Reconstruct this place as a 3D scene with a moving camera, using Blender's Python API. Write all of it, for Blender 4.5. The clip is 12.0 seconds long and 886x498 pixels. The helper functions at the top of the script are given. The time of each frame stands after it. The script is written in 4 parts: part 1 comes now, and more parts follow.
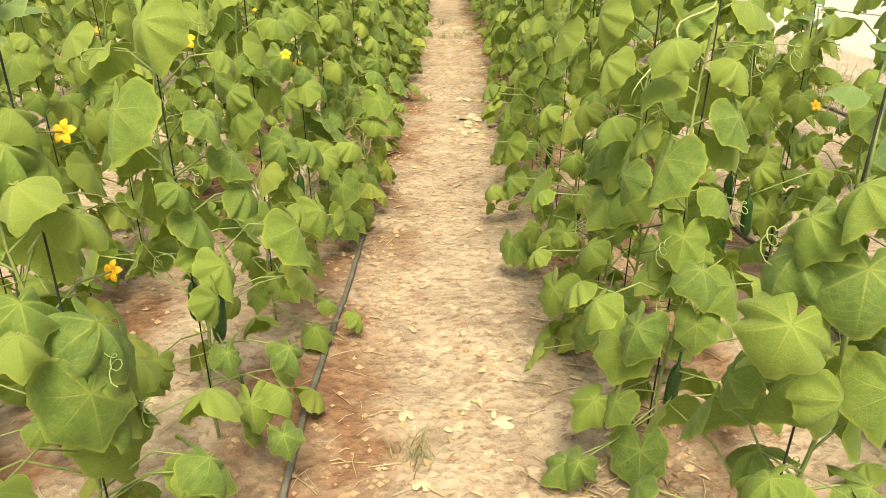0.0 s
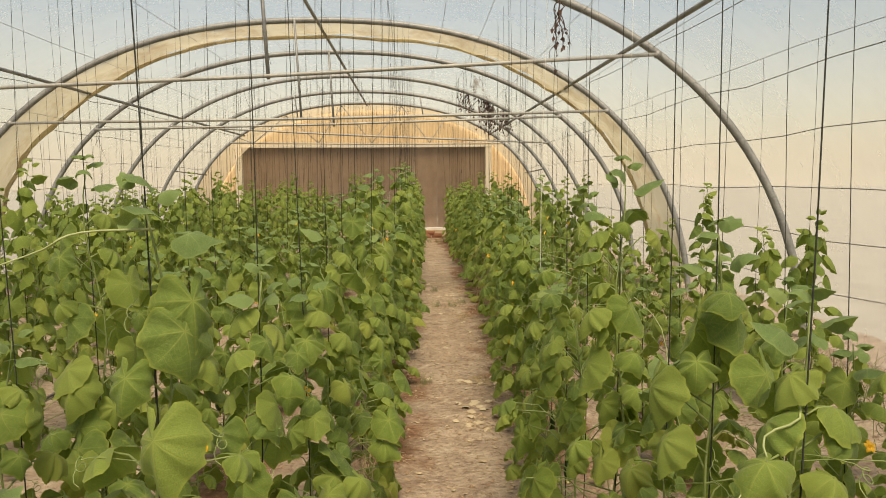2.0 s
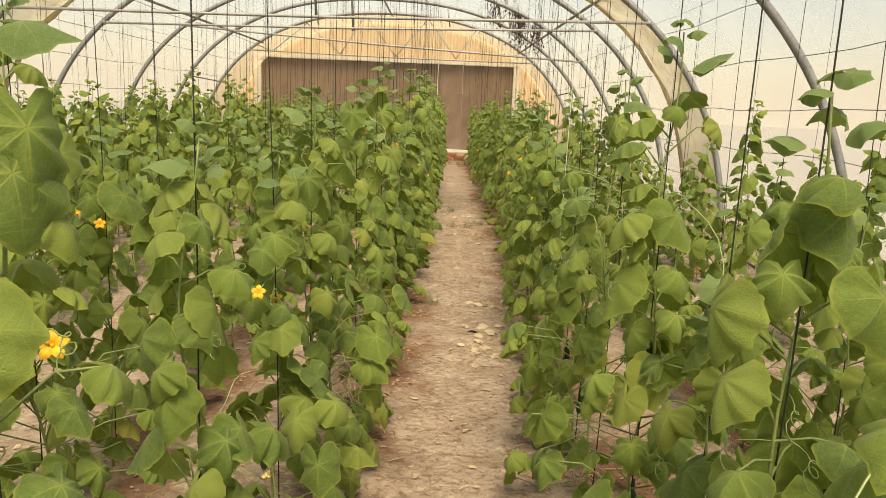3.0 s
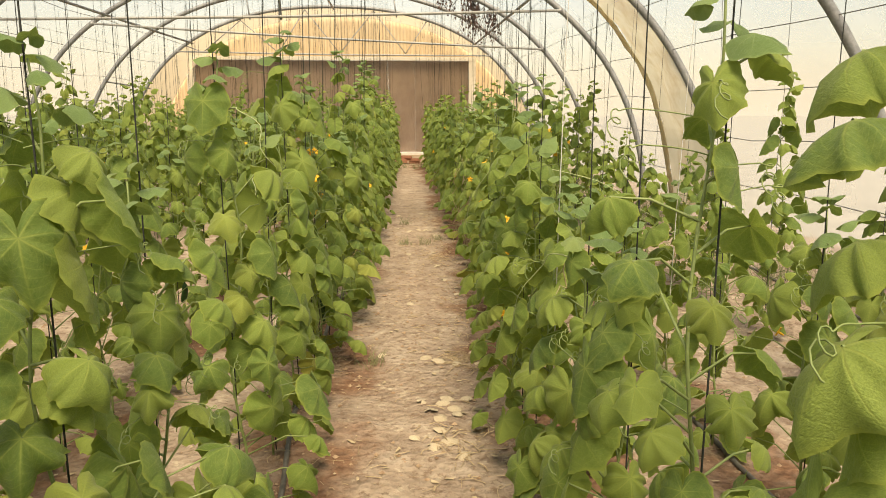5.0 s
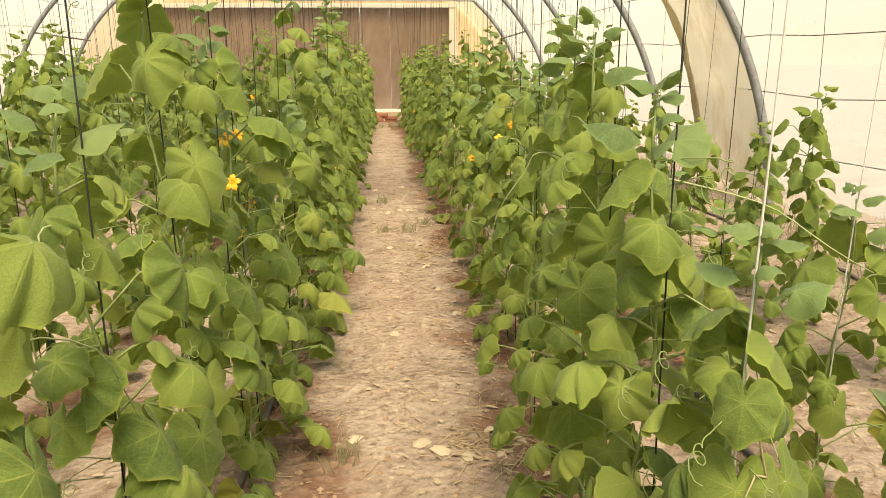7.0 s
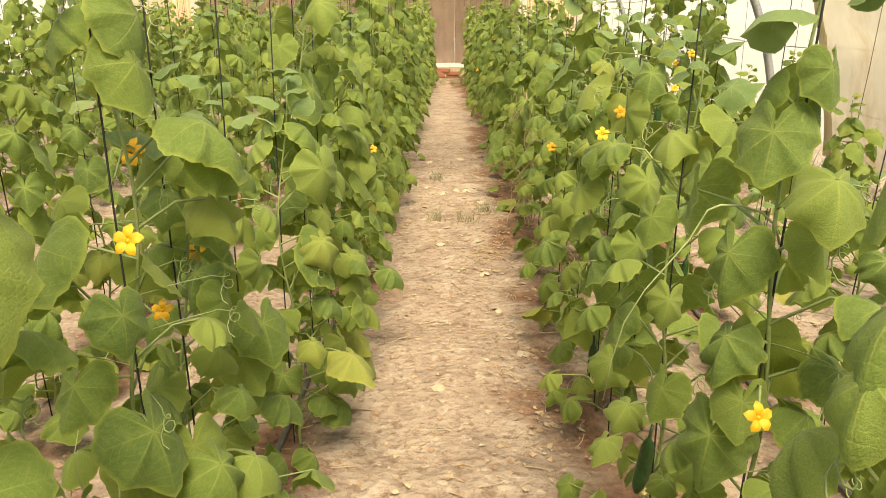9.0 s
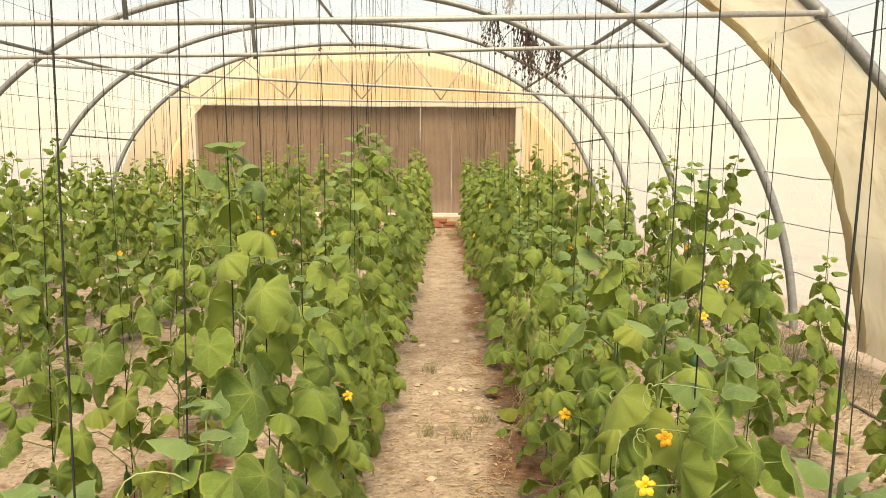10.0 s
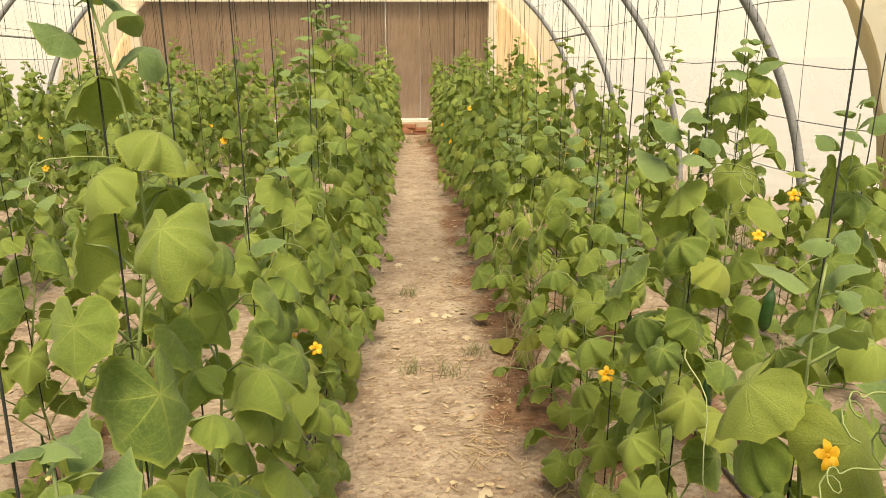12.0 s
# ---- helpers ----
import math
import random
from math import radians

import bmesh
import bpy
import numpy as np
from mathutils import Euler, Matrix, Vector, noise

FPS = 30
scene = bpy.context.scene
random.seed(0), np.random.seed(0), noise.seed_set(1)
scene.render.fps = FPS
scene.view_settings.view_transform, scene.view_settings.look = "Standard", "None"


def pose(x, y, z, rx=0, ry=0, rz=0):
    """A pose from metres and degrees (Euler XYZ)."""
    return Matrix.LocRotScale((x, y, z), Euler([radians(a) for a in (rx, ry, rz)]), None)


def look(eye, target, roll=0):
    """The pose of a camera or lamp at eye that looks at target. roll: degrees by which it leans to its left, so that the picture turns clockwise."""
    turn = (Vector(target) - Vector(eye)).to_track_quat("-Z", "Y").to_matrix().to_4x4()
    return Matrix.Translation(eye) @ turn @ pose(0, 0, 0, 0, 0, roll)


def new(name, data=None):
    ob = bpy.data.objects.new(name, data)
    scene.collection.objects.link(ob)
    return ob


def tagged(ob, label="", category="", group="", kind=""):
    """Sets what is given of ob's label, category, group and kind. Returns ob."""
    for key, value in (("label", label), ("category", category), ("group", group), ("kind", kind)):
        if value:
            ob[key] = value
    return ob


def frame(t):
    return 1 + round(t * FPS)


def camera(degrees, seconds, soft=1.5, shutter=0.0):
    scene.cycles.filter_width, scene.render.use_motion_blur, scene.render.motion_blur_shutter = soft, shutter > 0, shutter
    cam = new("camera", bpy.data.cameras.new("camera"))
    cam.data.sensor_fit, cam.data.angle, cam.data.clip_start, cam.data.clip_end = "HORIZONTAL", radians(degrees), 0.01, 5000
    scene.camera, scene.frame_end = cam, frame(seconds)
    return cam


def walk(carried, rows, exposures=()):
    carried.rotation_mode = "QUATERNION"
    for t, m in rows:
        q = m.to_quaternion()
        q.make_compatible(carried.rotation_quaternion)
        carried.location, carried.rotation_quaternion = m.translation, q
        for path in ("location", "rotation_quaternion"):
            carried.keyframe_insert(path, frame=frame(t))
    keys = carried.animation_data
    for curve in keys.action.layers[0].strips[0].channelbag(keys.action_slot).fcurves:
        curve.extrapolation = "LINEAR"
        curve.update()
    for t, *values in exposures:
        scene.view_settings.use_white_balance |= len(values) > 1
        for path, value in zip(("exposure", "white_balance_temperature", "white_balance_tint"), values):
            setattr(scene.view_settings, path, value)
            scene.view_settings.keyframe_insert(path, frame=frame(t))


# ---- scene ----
cam = camera(63.4, 12.0, soft=0.9)
PATH = [
    (0, (-0.151, 3.995, 1.119), (-0.121, 5.816, 0.293), -0.5),
    (0.5, (-0.179, 3.993, 1.189), (0.078, 5.897, 0.632), -2.1),
    (1, (-0.238, 3.992, 1.229), (0.069, 5.935, 0.872), 1.9),
    (1.5, (-0.278, 4.026, 1.294), (-0.041, 5.997, 1.049), 1.6),
    (2, (-0.252, 4.229, 1.352), (-0.169, 6.219, 1.165), -0.4),
    (2.5, (-0.186, 4.382, 1.314), (-0.209, 6.359, 1.015), 1.5),
    (3, (-0.183, 4.622, 1.205), (-0.156, 6.584, 0.818), 2.4),
    (3.2, (-0.222, 4.766, 1.166), (-0.147, 6.712, 0.709), 3.2),
    (4.8, (-0.064, 5.654, 1.149), (0.0, 7.62, 0.786), 0.5),
    (4.9, (-0.079, 5.728, 1.137), (0.07, 7.677, 0.714), 0.6),
    (5, (-0.075, 5.797, 1.149), (0.053, 7.756, 0.768), 0.1),
    (5.5, (-0.068, 6.082, 1.143), (0.184, 8.039, 0.818), -0.1),
    (6, (-0.046, 6.421, 1.158), (0.098, 8.394, 0.867), -0.2),
    (6.5, (-0.063, 6.714, 1.131), (0.051, 8.667, 0.713), 2.1),
    (7, (-0.071, 7.003, 1.157), (0.117, 8.929, 0.651), -0.4),
    (7.5, (-0.063, 7.227, 1.125), (0.039, 9.153, 0.597), 0.1),
    (9.3, (0.023, 8.063, 1.186), (0.025, 9.96, 0.552), -0.3),
    (9.5, (0.045, 8.194, 1.259), (0.092, 10.102, 0.661), -3.0),
    (9.9, (0.027, 8.404, 1.434), (0.101, 10.376, 1.114), 1.3),
    (10, (0.023, 8.441, 1.459), (0.05, 10.42, 1.178), 0.4),
    (10.5, (0.019, 8.561, 1.483), (-0.029, 10.551, 1.291), 0.2),
    (11, (0.006, 8.633, 1.471), (-0.089, 10.617, 1.24), 0.2),
    (11.5, (-0.025, 8.805, 1.448), (-0.069, 10.777, 1.117), -0.1),
    (12, (-0.034, 9.003, 1.378), (0.082, 10.927, 0.847), -0.2),
]
walk(cam, [(t, look(eye, target, roll)) for t, eye, target, roll in PATH], [(0.0, 1.97, 7500, 1), (0.5, 1.87, 7500, 5), (1.0, 1.38, 7500, 6), (1.5, 1.03, 7500, 9), (2.0, 0.98, 7500, 9), (3.0, 1.26, 7500, 9), (6.0, 1.44, 7500, 9), (7.5, 1.70, 7500, 9), (9.5, 1.80, 7500, 9), (10.0, 1.58, 7500, 9), (10.5, 1.20, 7500, 9), (11.5, 1.28, 7500, 9), (12.0, 1.52, 7500, 9)])

# ---------- world, sun ----------
world = bpy.data.worlds.new("sky")
scene.world = world
world.use_nodes = True
wn = world.node_tree
sky = wn.nodes.new("ShaderNodeTexSky")
sky.sky_type = "NISHITA"
sky.sun_disc = False
sky.sun_elevation = radians(58)
sky.sun_rotation = radians(174.8)
sky.dust_density = 1.7
bg = wn.nodes["Background"]
bg.inputs[1].default_value = 0.12
wn.links.new(sky.outputs[0], bg.inputs[0])

sun_data = bpy.data.lights.new("sun", "SUN")
sun_data.energy = 5.0
sun_data.angle = radians(28)
sun_data.color = (1.0, 0.92, 0.80)
sun_ob = new("sun", sun_data)
sun_ob.matrix_world = look((1, -1, 18), (0, 10, 0))


# ---------- material helpers ----------
def mat(name):
    m = bpy.data.materials.new(name)
    m.use_nodes = True
    nt = m.node_tree
    return m, nt, nt.nodes["Principled BSDF"]


def node(nt, kind, **kw):
    n = nt.nodes.new(kind)
    for k, v in kw.items():
        n.inputs[k].default_value = v
    return n


def ramp(nt, fac, stops):
    r = nt.nodes.new("ShaderNodeValToRGB")
    e = r.color_ramp.elements
    e[0].position, e[0].color = stops[0][0], (*stops[0][1], 1)
    e[1].position, e[1].color = stops[-1][0], (*stops[-1][1], 1)
    for p, c in stops[1:-1]:
        x = e.new(p)
        x.color = (*c, 1)
    nt.links.new(fac, r.inputs[0])
    return r.outputs[0]


def math_node(nt, op, a, b=None):
    n = nt.nodes.new("ShaderNodeMath")
    n.operation = op
    for i, v in enumerate((a, b)):
        if v is None:
            continue
        if isinstance(v, (int, float)):
            n.inputs[i].default_value = v
        else:
            nt.links.new(v, n.inputs[i])
    return n.outputs[0]


def mix_col(nt, fac, a, b, mode="MIX"):
    n = nt.nodes.new("ShaderNodeMix")
    n.data_type = "RGBA"
    n.blend_type = mode
    for sock, v in ((n.inputs[0], fac), (n.inputs[6], a), (n.inputs[7], b)):
        if isinstance(v, (int, float)):
            sock.default_value = v
        elif isinstance(v, tuple):
            sock.default_value = (*v, 1)
        else:
            nt.links.new(v, sock)
    return n.outputs[2]


def noise_tex(nt, coord, scale, detail=4.0, rough=0.55):
    n = node(nt, "ShaderNodeTexNoise", Scale=scale, Detail=detail, Roughness=rough)
    nt.links.new(coord, n.inputs["Vector"])
    return n.outputs["Fac"]


def bump(nt, bsdf, height, strength=0.3, dist=0.01):
    b = node(nt, "ShaderNodeBump", Strength=strength, Distance=dist)
    nt.links.new(height, b.inputs["Height"])
    nt.links.new(b.outputs[0], bsdf.inputs["Normal"])


def coords(nt, which="Object"):
    return nt.nodes.new("ShaderNodeTexCoord").outputs[which]


def two_tone(name, c1, c2, scale=20.0, rough=0.7, metal=0.0, bump_s=0.2, bump_scale=80.0, rand=0.0):
    """Plain surface with two scales of variation and fine relief."""
    m, nt, b = mat(name)
    co = coords(nt)
    f = noise_tex(nt, co, scale, 5)
    g = noise_tex(nt, co, bump_scale, 3)
    col = ramp(nt, f, [(0.3, c1), (0.7, c2)])
    col = mix_col(nt, 0.25, col, ramp(nt, g, [(0.35, tuple(v * 0.5 for v in c1)), (0.65, c2)]))
    if rand:
        oi = nt.nodes.new("ShaderNodeObjectInfo").outputs["Random"]
        col = mix_col(nt, math_node(nt, "MULTIPLY", oi, rand), col, tuple(v * 0.45 for v in c1))
    nt.links.new(col, b.inputs["Base Color"])
    b.inputs["Roughness"].default_value = rough
    b.inputs["Metallic"].default_value = metal
    if bump_s:
        bump(nt, b, g, bump_s, 0.004)
    return m


def film_mat(name, c1, c2, share=0.62, stain=None, rib_shade=0.0, clear=0.0, tint=(1, 1, 1)):
    """Dusty translucent greenhouse film."""
    m, nt, b = mat(name)
    out = nt.nodes["Material Output"]
    nt.nodes.remove(b)
    co = coords(nt)
    mp = nt.nodes.new("ShaderNodeMapping")
    mp.inputs["Scale"].default_value = (1, 1, 0.35)
    nt.links.new(co, mp.inputs[0])
    f = noise_tex(nt, mp.outputs[0], 1.6, 6, 0.6)
    g = noise_tex(nt, mp.outputs[0], 14.0, 4, 0.6)
    col = ramp(nt, f, [(0.3, c1), (0.7, c2)])
    col = mix_col(nt, 0.2, col, ramp(nt, g, [(0.3, c1), (0.7, c2)]))
    if stain:
        s = noise_tex(nt, mp.outputs[0], 2.6, 5, 0.65)
        col = mix_col(nt, ramp(nt, s, [(0.48, (0, 0, 0)), (0.7, (0.8, 0.8, 0.8))]), col, stain)
    # darker bands paint the shading of the sheet's ribs into its colour
    if rib_shade:
        w = node(nt, "ShaderNodeTexWave", Scale=rib_shade, Distortion=0.6, Detail=1.0)
        w.bands_direction = "X"
        nt.links.new(co, w.inputs[0])
        col = mix_col(nt, math_node(nt, "MULTIPLY", w.outputs["Fac"], 0.45), col, tuple(v * f for v, f in zip(c1, (0.66, 0.6, 0.5))))
    tr, df = nt.nodes.new("ShaderNodeBsdfTranslucent"), nt.nodes.new("ShaderNodeBsdfDiffuse")
    nt.links.new(col, tr.inputs[0])
    nt.links.new(col, df.inputs[0])
    wr = noise_tex(nt, co, 3.0, 3)
    bp = node(nt, "ShaderNodeBump", Strength=0.25, Distance=0.05)
    nt.links.new(wr, bp.inputs["Height"])
    nt.links.new(bp.outputs[0], tr.inputs["Normal"])
    nt.links.new(bp.outputs[0], df.inputs["Normal"])
    mx = node(nt, "ShaderNodeMixShader", Fac=share)
    nt.links.new(df.outputs[0], mx.inputs[1])
    nt.links.new(tr.outputs[0], mx.inputs[2])
    tp = nt.nodes.new("ShaderNodeBsdfTransparent")
    tp.inputs[0].default_value = (*tint, 1)
    mx2 = node(nt, "ShaderNodeMixShader", Fac=clear)
    nt.links.new(mx.outputs[0], mx2.inputs[1])
    nt.links.new(tp.outputs[0], mx2.inputs[2])
    nt.links.new(mx2.outputs[0], out.inputs[0])
    return m


def leaf_mat(name, dark, mid, light, through_share=0.3):
    """Leaf blade: palmate veins from the blade's own map, one shade a leaf, light passing through."""
    m, nt, b = mat(name)
    out = nt.nodes["Material Output"]
    uv = nt.nodes.new("ShaderNodeUVMap").outputs[0]
    sep = nt.nodes.new("ShaderNodeSeparateXYZ")
    nt.links.new(uv, sep.inputs[0])
    x, y = sep.outputs[0], sep.outputs[1]
    r = math_node(nt, "SQRT", math_node(nt, "ADD", math_node(nt, "MULTIPLY", x, x), math_node(nt, "MULTIPLY", y, y)))
    a = math_node(nt, "ABSOLUTE", math_node(nt, "ARCTAN2", x, y))
    # main veins every 50 degrees from the midrib
    d = math_node(nt, "PINGPONG", a, radians(25))
    off = math_node(nt, "MULTIPLY", r, math_node(nt, "SINE", d))
    vein = math_node(nt, "MULTIPLY", ramp(nt, off, [(0.0, (1, 1, 1)), (0.022, (0, 0, 0))]), ramp(nt, r, [(0.2, (1, 1, 1)), (0.95, (0.15, 0.15, 0.15))]))
    # side veins running towards the rim
    w = math_node(nt, "SINE", math_node(nt, "ADD", math_node(nt, "MULTIPLY", r, 42.0), math_node(nt, "MULTIPLY", d, -26.0)))
    side = ramp(nt, w, [(0.84, (0, 0, 0)), (1.0, (0.75, 0.75, 0.75))])
    oi = nt.nodes.new("ShaderNodeObjectInfo").outputs["Random"]
    isl = nt.nodes.new("ShaderNodeNewGeometry").outputs["Random Per Island"]
    rnd = math_node(nt, "FRACT", math_node(nt, "ADD", math_node(nt, "MULTIPLY", oi, 7.0), math_node(nt, "MULTIPLY", isl, 5.0)))
    col = ramp(nt, rnd, [(0.0, dark), (0.5, mid), (0.93, light), (1.0, tuple(v * f for v, f in zip(light, (1.2, 1.05, 0.95))))])
    n1 = noise_tex(nt, uv, 3.5, 4)
    n2 = noise_tex(nt, uv, 38.0, 3)
    col = mix_col(nt, ramp(nt, n1, [(0.35, (0, 0, 0)), (0.75, (0.55, 0.55, 0.55))]), col, light)
    col = mix_col(nt, ramp(nt, n2, [(0.3, (0.45, 0.45, 0.45)), (0.62, (0, 0, 0))]), col, tuple(v * 0.75 for v in dark))
    n3 = noise_tex(nt, uv, 13.0, 5, 0.7)
    col = mix_col(nt, ramp(nt, n3, [(0.5, (0, 0, 0)), (0.68, (0.4, 0.4, 0.4))]), col, tuple(v * f for v, f in zip(light, (1.0, 1.0, 1.3))))
    heart = ramp(nt, r, [(0.03, (0.4, 0.4, 0.4)), (0.25, (0, 0, 0))])
    col = mix_col(nt, heart, col, tuple(v * f for v, f in zip(light, (1.05, 1.08, 1.3))))
    rim = ramp(nt, r, [(0.9, (0, 0, 0)), (1.0, (0.85, 0.85, 0.85))])
    col = mix_col(nt, rim, col, tuple(v * f for v, f in zip(light, (1.15, 1.08, 0.95))))
    col = mix_col(nt, math_node(nt, "MULTIPLY", vein, 0.55), col, tuple(v * f for v, f in zip(light, (1.35, 1.2, 1.3))))
    col = mix_col(nt, math_node(nt, "MULTIPLY", side, 0.36), col, tuple(v * 1.15 for v in light))
    nt.links.new(col, b.inputs["Base Color"])
    b.inputs["Roughness"].default_value = 0.62
    b.inputs["Specular IOR Level"].default_value = 0.28
    h = math_node(nt, "ADD", math_node(nt, "MULTIPLY", vein, -0.4), math_node(nt, "ADD", math_node(nt, "MULTIPLY", side, -0.12), math_node(nt, "ADD", math_node(nt, "MULTIPLY", n2, 0.5), math_node(nt, "MULTIPLY", n3, 0.9))))
    b.inputs["Sheen Weight"].default_value = 0.12
    bump(nt, b, h, 0.45, 0.006)
    tr = nt.nodes.new("ShaderNodeBsdfTranslucent")
    nt.links.new(mix_col(nt, 0.5, col, (0.30, 0.36, 0.04)), tr.inputs[0])
    mx = node(nt, "ShaderNodeMixShader", Fac=through_share)
    nt.links.new(b.outputs[0], mx.inputs[1])
    nt.links.new(tr.outputs[0], mx.inputs[2])
    nt.links.new(mx.outputs[0], out.inputs[0])
    return m


def ground_mat():
    """Pale sand with darker damp patches, reddish peat beside the rows and fine crumbs."""
    m, nt, b = mat("sand")
    co = coords(nt)
    big = noise_tex(nt, co, 0.9, 5)
    midn = noise_tex(nt, co, 6.0, 6, 0.65)
    fine = noise_tex(nt, co, 26.0, 6, 0.72)
    col = ramp(nt, midn, [(0.3, (0.235, 0.175, 0.132)), (0.5, (0.37, 0.29, 0.217)), (0.75, (0.50, 0.415, 0.325))])
    col = mix_col(nt, ramp(nt, big, [(0.45, (0, 0, 0)), (0.7, (0.5, 0.5, 0.5))]), col, (0.34, 0.245, 0.178))
    col = mix_col(nt, ramp(nt, fine, [(0.38, (0.8, 0.8, 0.8)), (0.48, (0, 0, 0))]), col, (0.21, 0.14, 0.095))
    chips = noise_tex(nt, co, 17.0, 5, 0.7)
    col = mix_col(nt, ramp(nt, chips, [(0.57, (0, 0, 0)), (0.64, (0.6, 0.6, 0.6))]), col, (0.56, 0.47, 0.35))
    # peat stripes along the planted rows
    sep = nt.nodes.new("ShaderNodeSeparateXYZ")
    nt.links.new(co, sep.inputs[0])
    wob = math_node(nt, "MULTIPLY", math_node(nt, "SUBTRACT", noise_tex(nt, co, 2.2, 4), 0.5), 0.9)
    xs = math_node(nt, "ADD", sep.outputs[0], wob)
    peat = None
    for row in (-0.42, 0.5, 1.05, -1.15):
        k = math_node(nt, "SUBTRACT", 1.0, math_node(nt, "MULTIPLY", math_node(nt, "ABSOLUTE", math_node(nt, "SUBTRACT", xs, row)), 4.5))
        peat = k if peat is None else math_node(nt, "MAXIMUM", peat, k)
    patch = math_node(nt, "MULTIPLY", ramp(nt, peat, [(0.05, (0, 0, 0)), (0.7, (0.85, 0.85, 0.85))]), ramp(nt, noise_tex(nt, co, 1.7, 5), [(0.34, (0, 0, 0)), (0.52, (1, 1, 1))]))
    crumb = ramp(nt, noise_tex(nt, co, 24.0, 6, 0.75), [(0.3, (0.09, 0.042, 0.024)), (0.7, (0.30, 0.155, 0.088))])
    col = mix_col(nt, patch, col, crumb)
    nt.links.new(col, b.inputs["Base Color"])
    b.inputs["Roughness"].default_value = 0.95
    b.inputs["Specular IOR Level"].default_value = 0.1
    v = node(nt, "ShaderNodeTexVoronoi", Scale=34.0)
    nt.links.new(co, v.inputs["Vector"])
    h = math_node(nt, "ADD", math_node(nt, "MULTIPLY", midn, 1.6), math_node(nt, "ADD", fine, math_node(nt, "MULTIPLY", v.outputs["Distance"], 0.7)))
    bump(nt, b, h, 0.75, 0.024)
    return m


M_GROUND = ground_mat()
M_OUTSIDE = two_tone("pale dry desert soil", (0.315, 0.292, 0.25), (0.405, 0.38, 0.325), 2.0, 0.95, 0, 0.3, 20)
M_FILM = film_mat("dusty white film", (0.225, 0.222, 0.195), (0.272, 0.269, 0.24), share=0.6, clear=0.43, tint=(0.98, 0.95, 0.885))
M_FILM_Y = film_mat("yellowed film", (0.58, 0.51, 0.34), (0.70, 0.63, 0.46), 0.65, (0.42, 0.29, 0.13), clear=0.2)
M_FILM_Y2 = film_mat("pale yellowed film", (0.40, 0.33, 0.22), (0.47, 0.39, 0.27), 0.5, clear=0.16, tint=(1.0, 0.82, 0.55))
M_FOLD = film_mat("brown folded film edge", (0.58, 0.50, 0.32), (0.76, 0.69, 0.50), 0.55, (0.46, 0.35, 0.18), clear=0.12)
M_GABLE = film_mat("ribbed yellow sheet", (0.74, 0.53, 0.30), (0.82, 0.63, 0.39), 0.5, (0.64, 0.43, 0.22), rib_shade=4.2, clear=0.28, tint=(1.0, 0.73, 0.45))
M_PIPE = two_tone("galvanised pipe", (0.20, 0.20, 0.20), (0.33, 0.33, 0.32), 9.0, 0.55, 0.35, 0.15, 60)
M_BAR = two_tone("pale tie pipe", (0.28, 0.27, 0.25), (0.42, 0.41, 0.38), 9.0, 0.55, 0.2, 0.15, 60)
M_WIRE = two_tone("dull wire", (0.22, 0.22, 0.22), (0.34, 0.33, 0.31), 30.0, 0.6, 0.4, 0)
M_TWINE = two_tone("black twine", (0.012, 0.014, 0.012), (0.04, 0.043, 0.036), 30.0, 0.9, 0, 0)
M_TWINE_L = two_tone("pale twine", (0.6, 0.58, 0.52), (0.75, 0.73, 0.66), 30.0, 0.9, 0, 0)
M_PAD = two_tone("brown cooling pad", (0.37, 0.288, 0.24), (0.52, 0.425, 0.36), 3.0, 0.95, 0, 0.5, 45, rand=0.15)
M_FRAME = two_tone("dusty white frame", (0.88, 0.87, 0.84), (0.95, 0.94, 0.92), 6.0, 0.6, 0, 0.1)
M_PLINTH = two_tone("cream plinth", (0.52, 0.40, 0.28), (0.70, 0.58, 0.44), 6.0, 0.8, 0, 0.2)
M_BRICK = two_tone("red clay", (0.34, 0.14, 0.08), (0.48, 0.24, 0.155), 14.0, 0.9, 0, 0.3, rand=0.4)
M_HOSE = two_tone("grey drip hose", (0.07, 0.068, 0.062), (0.17, 0.155, 0.13), 18.0, 0.65, 0, 0.1)
M_LEAF = leaf_mat("cucumber leaf", (0.094, 0.172, 0.044), (0.188, 0.276, 0.048), (0.31, 0.382, 0.082), 0.41)
M_YOUNG = leaf_mat("young leaf", (0.10, 0.17, 0.05), (0.15, 0.24, 0.07), (0.23, 0.32, 0.11), 0.3)
M_OLD = leaf_mat("yellowing leaf", (0.16, 0.22, 0.04), (0.21, 0.27, 0.05), (0.33, 0.34, 0.07), 0.3)
M_STEM = two_tone("pale green stem", (0.15, 0.21, 0.06), (0.28, 0.33, 0.12), 30.0, 0.6, 0, 0.1)
M_RUNNER = two_tone("pale shoot", (0.28, 0.33, 0.13), (0.40, 0.44, 0.21), 30.0, 0.6, 0, 0.1)
M_STEM_DRY = two_tone("dry stem", (0.33, 0.25, 0.13), (0.50, 0.41, 0.25), 30.0, 0.85, 0, 0.1)
M_PETAL = two_tone("yellow petal", (0.74, 0.36, 0.01), (0.86, 0.50, 0.025), 60.0, 0.6, 0, 0.1)
M_PETAL_DRY = two_tone("pale withered petal", (0.70, 0.58, 0.22), (0.82, 0.74, 0.45), 60.0, 0.8, 0, 0.1)
M_FRUIT = two_tone("dark cucumber skin", (0.010, 0.035, 0.008), (0.030, 0.085, 0.018), 35.0, 0.38, 0, 0.35, 140)
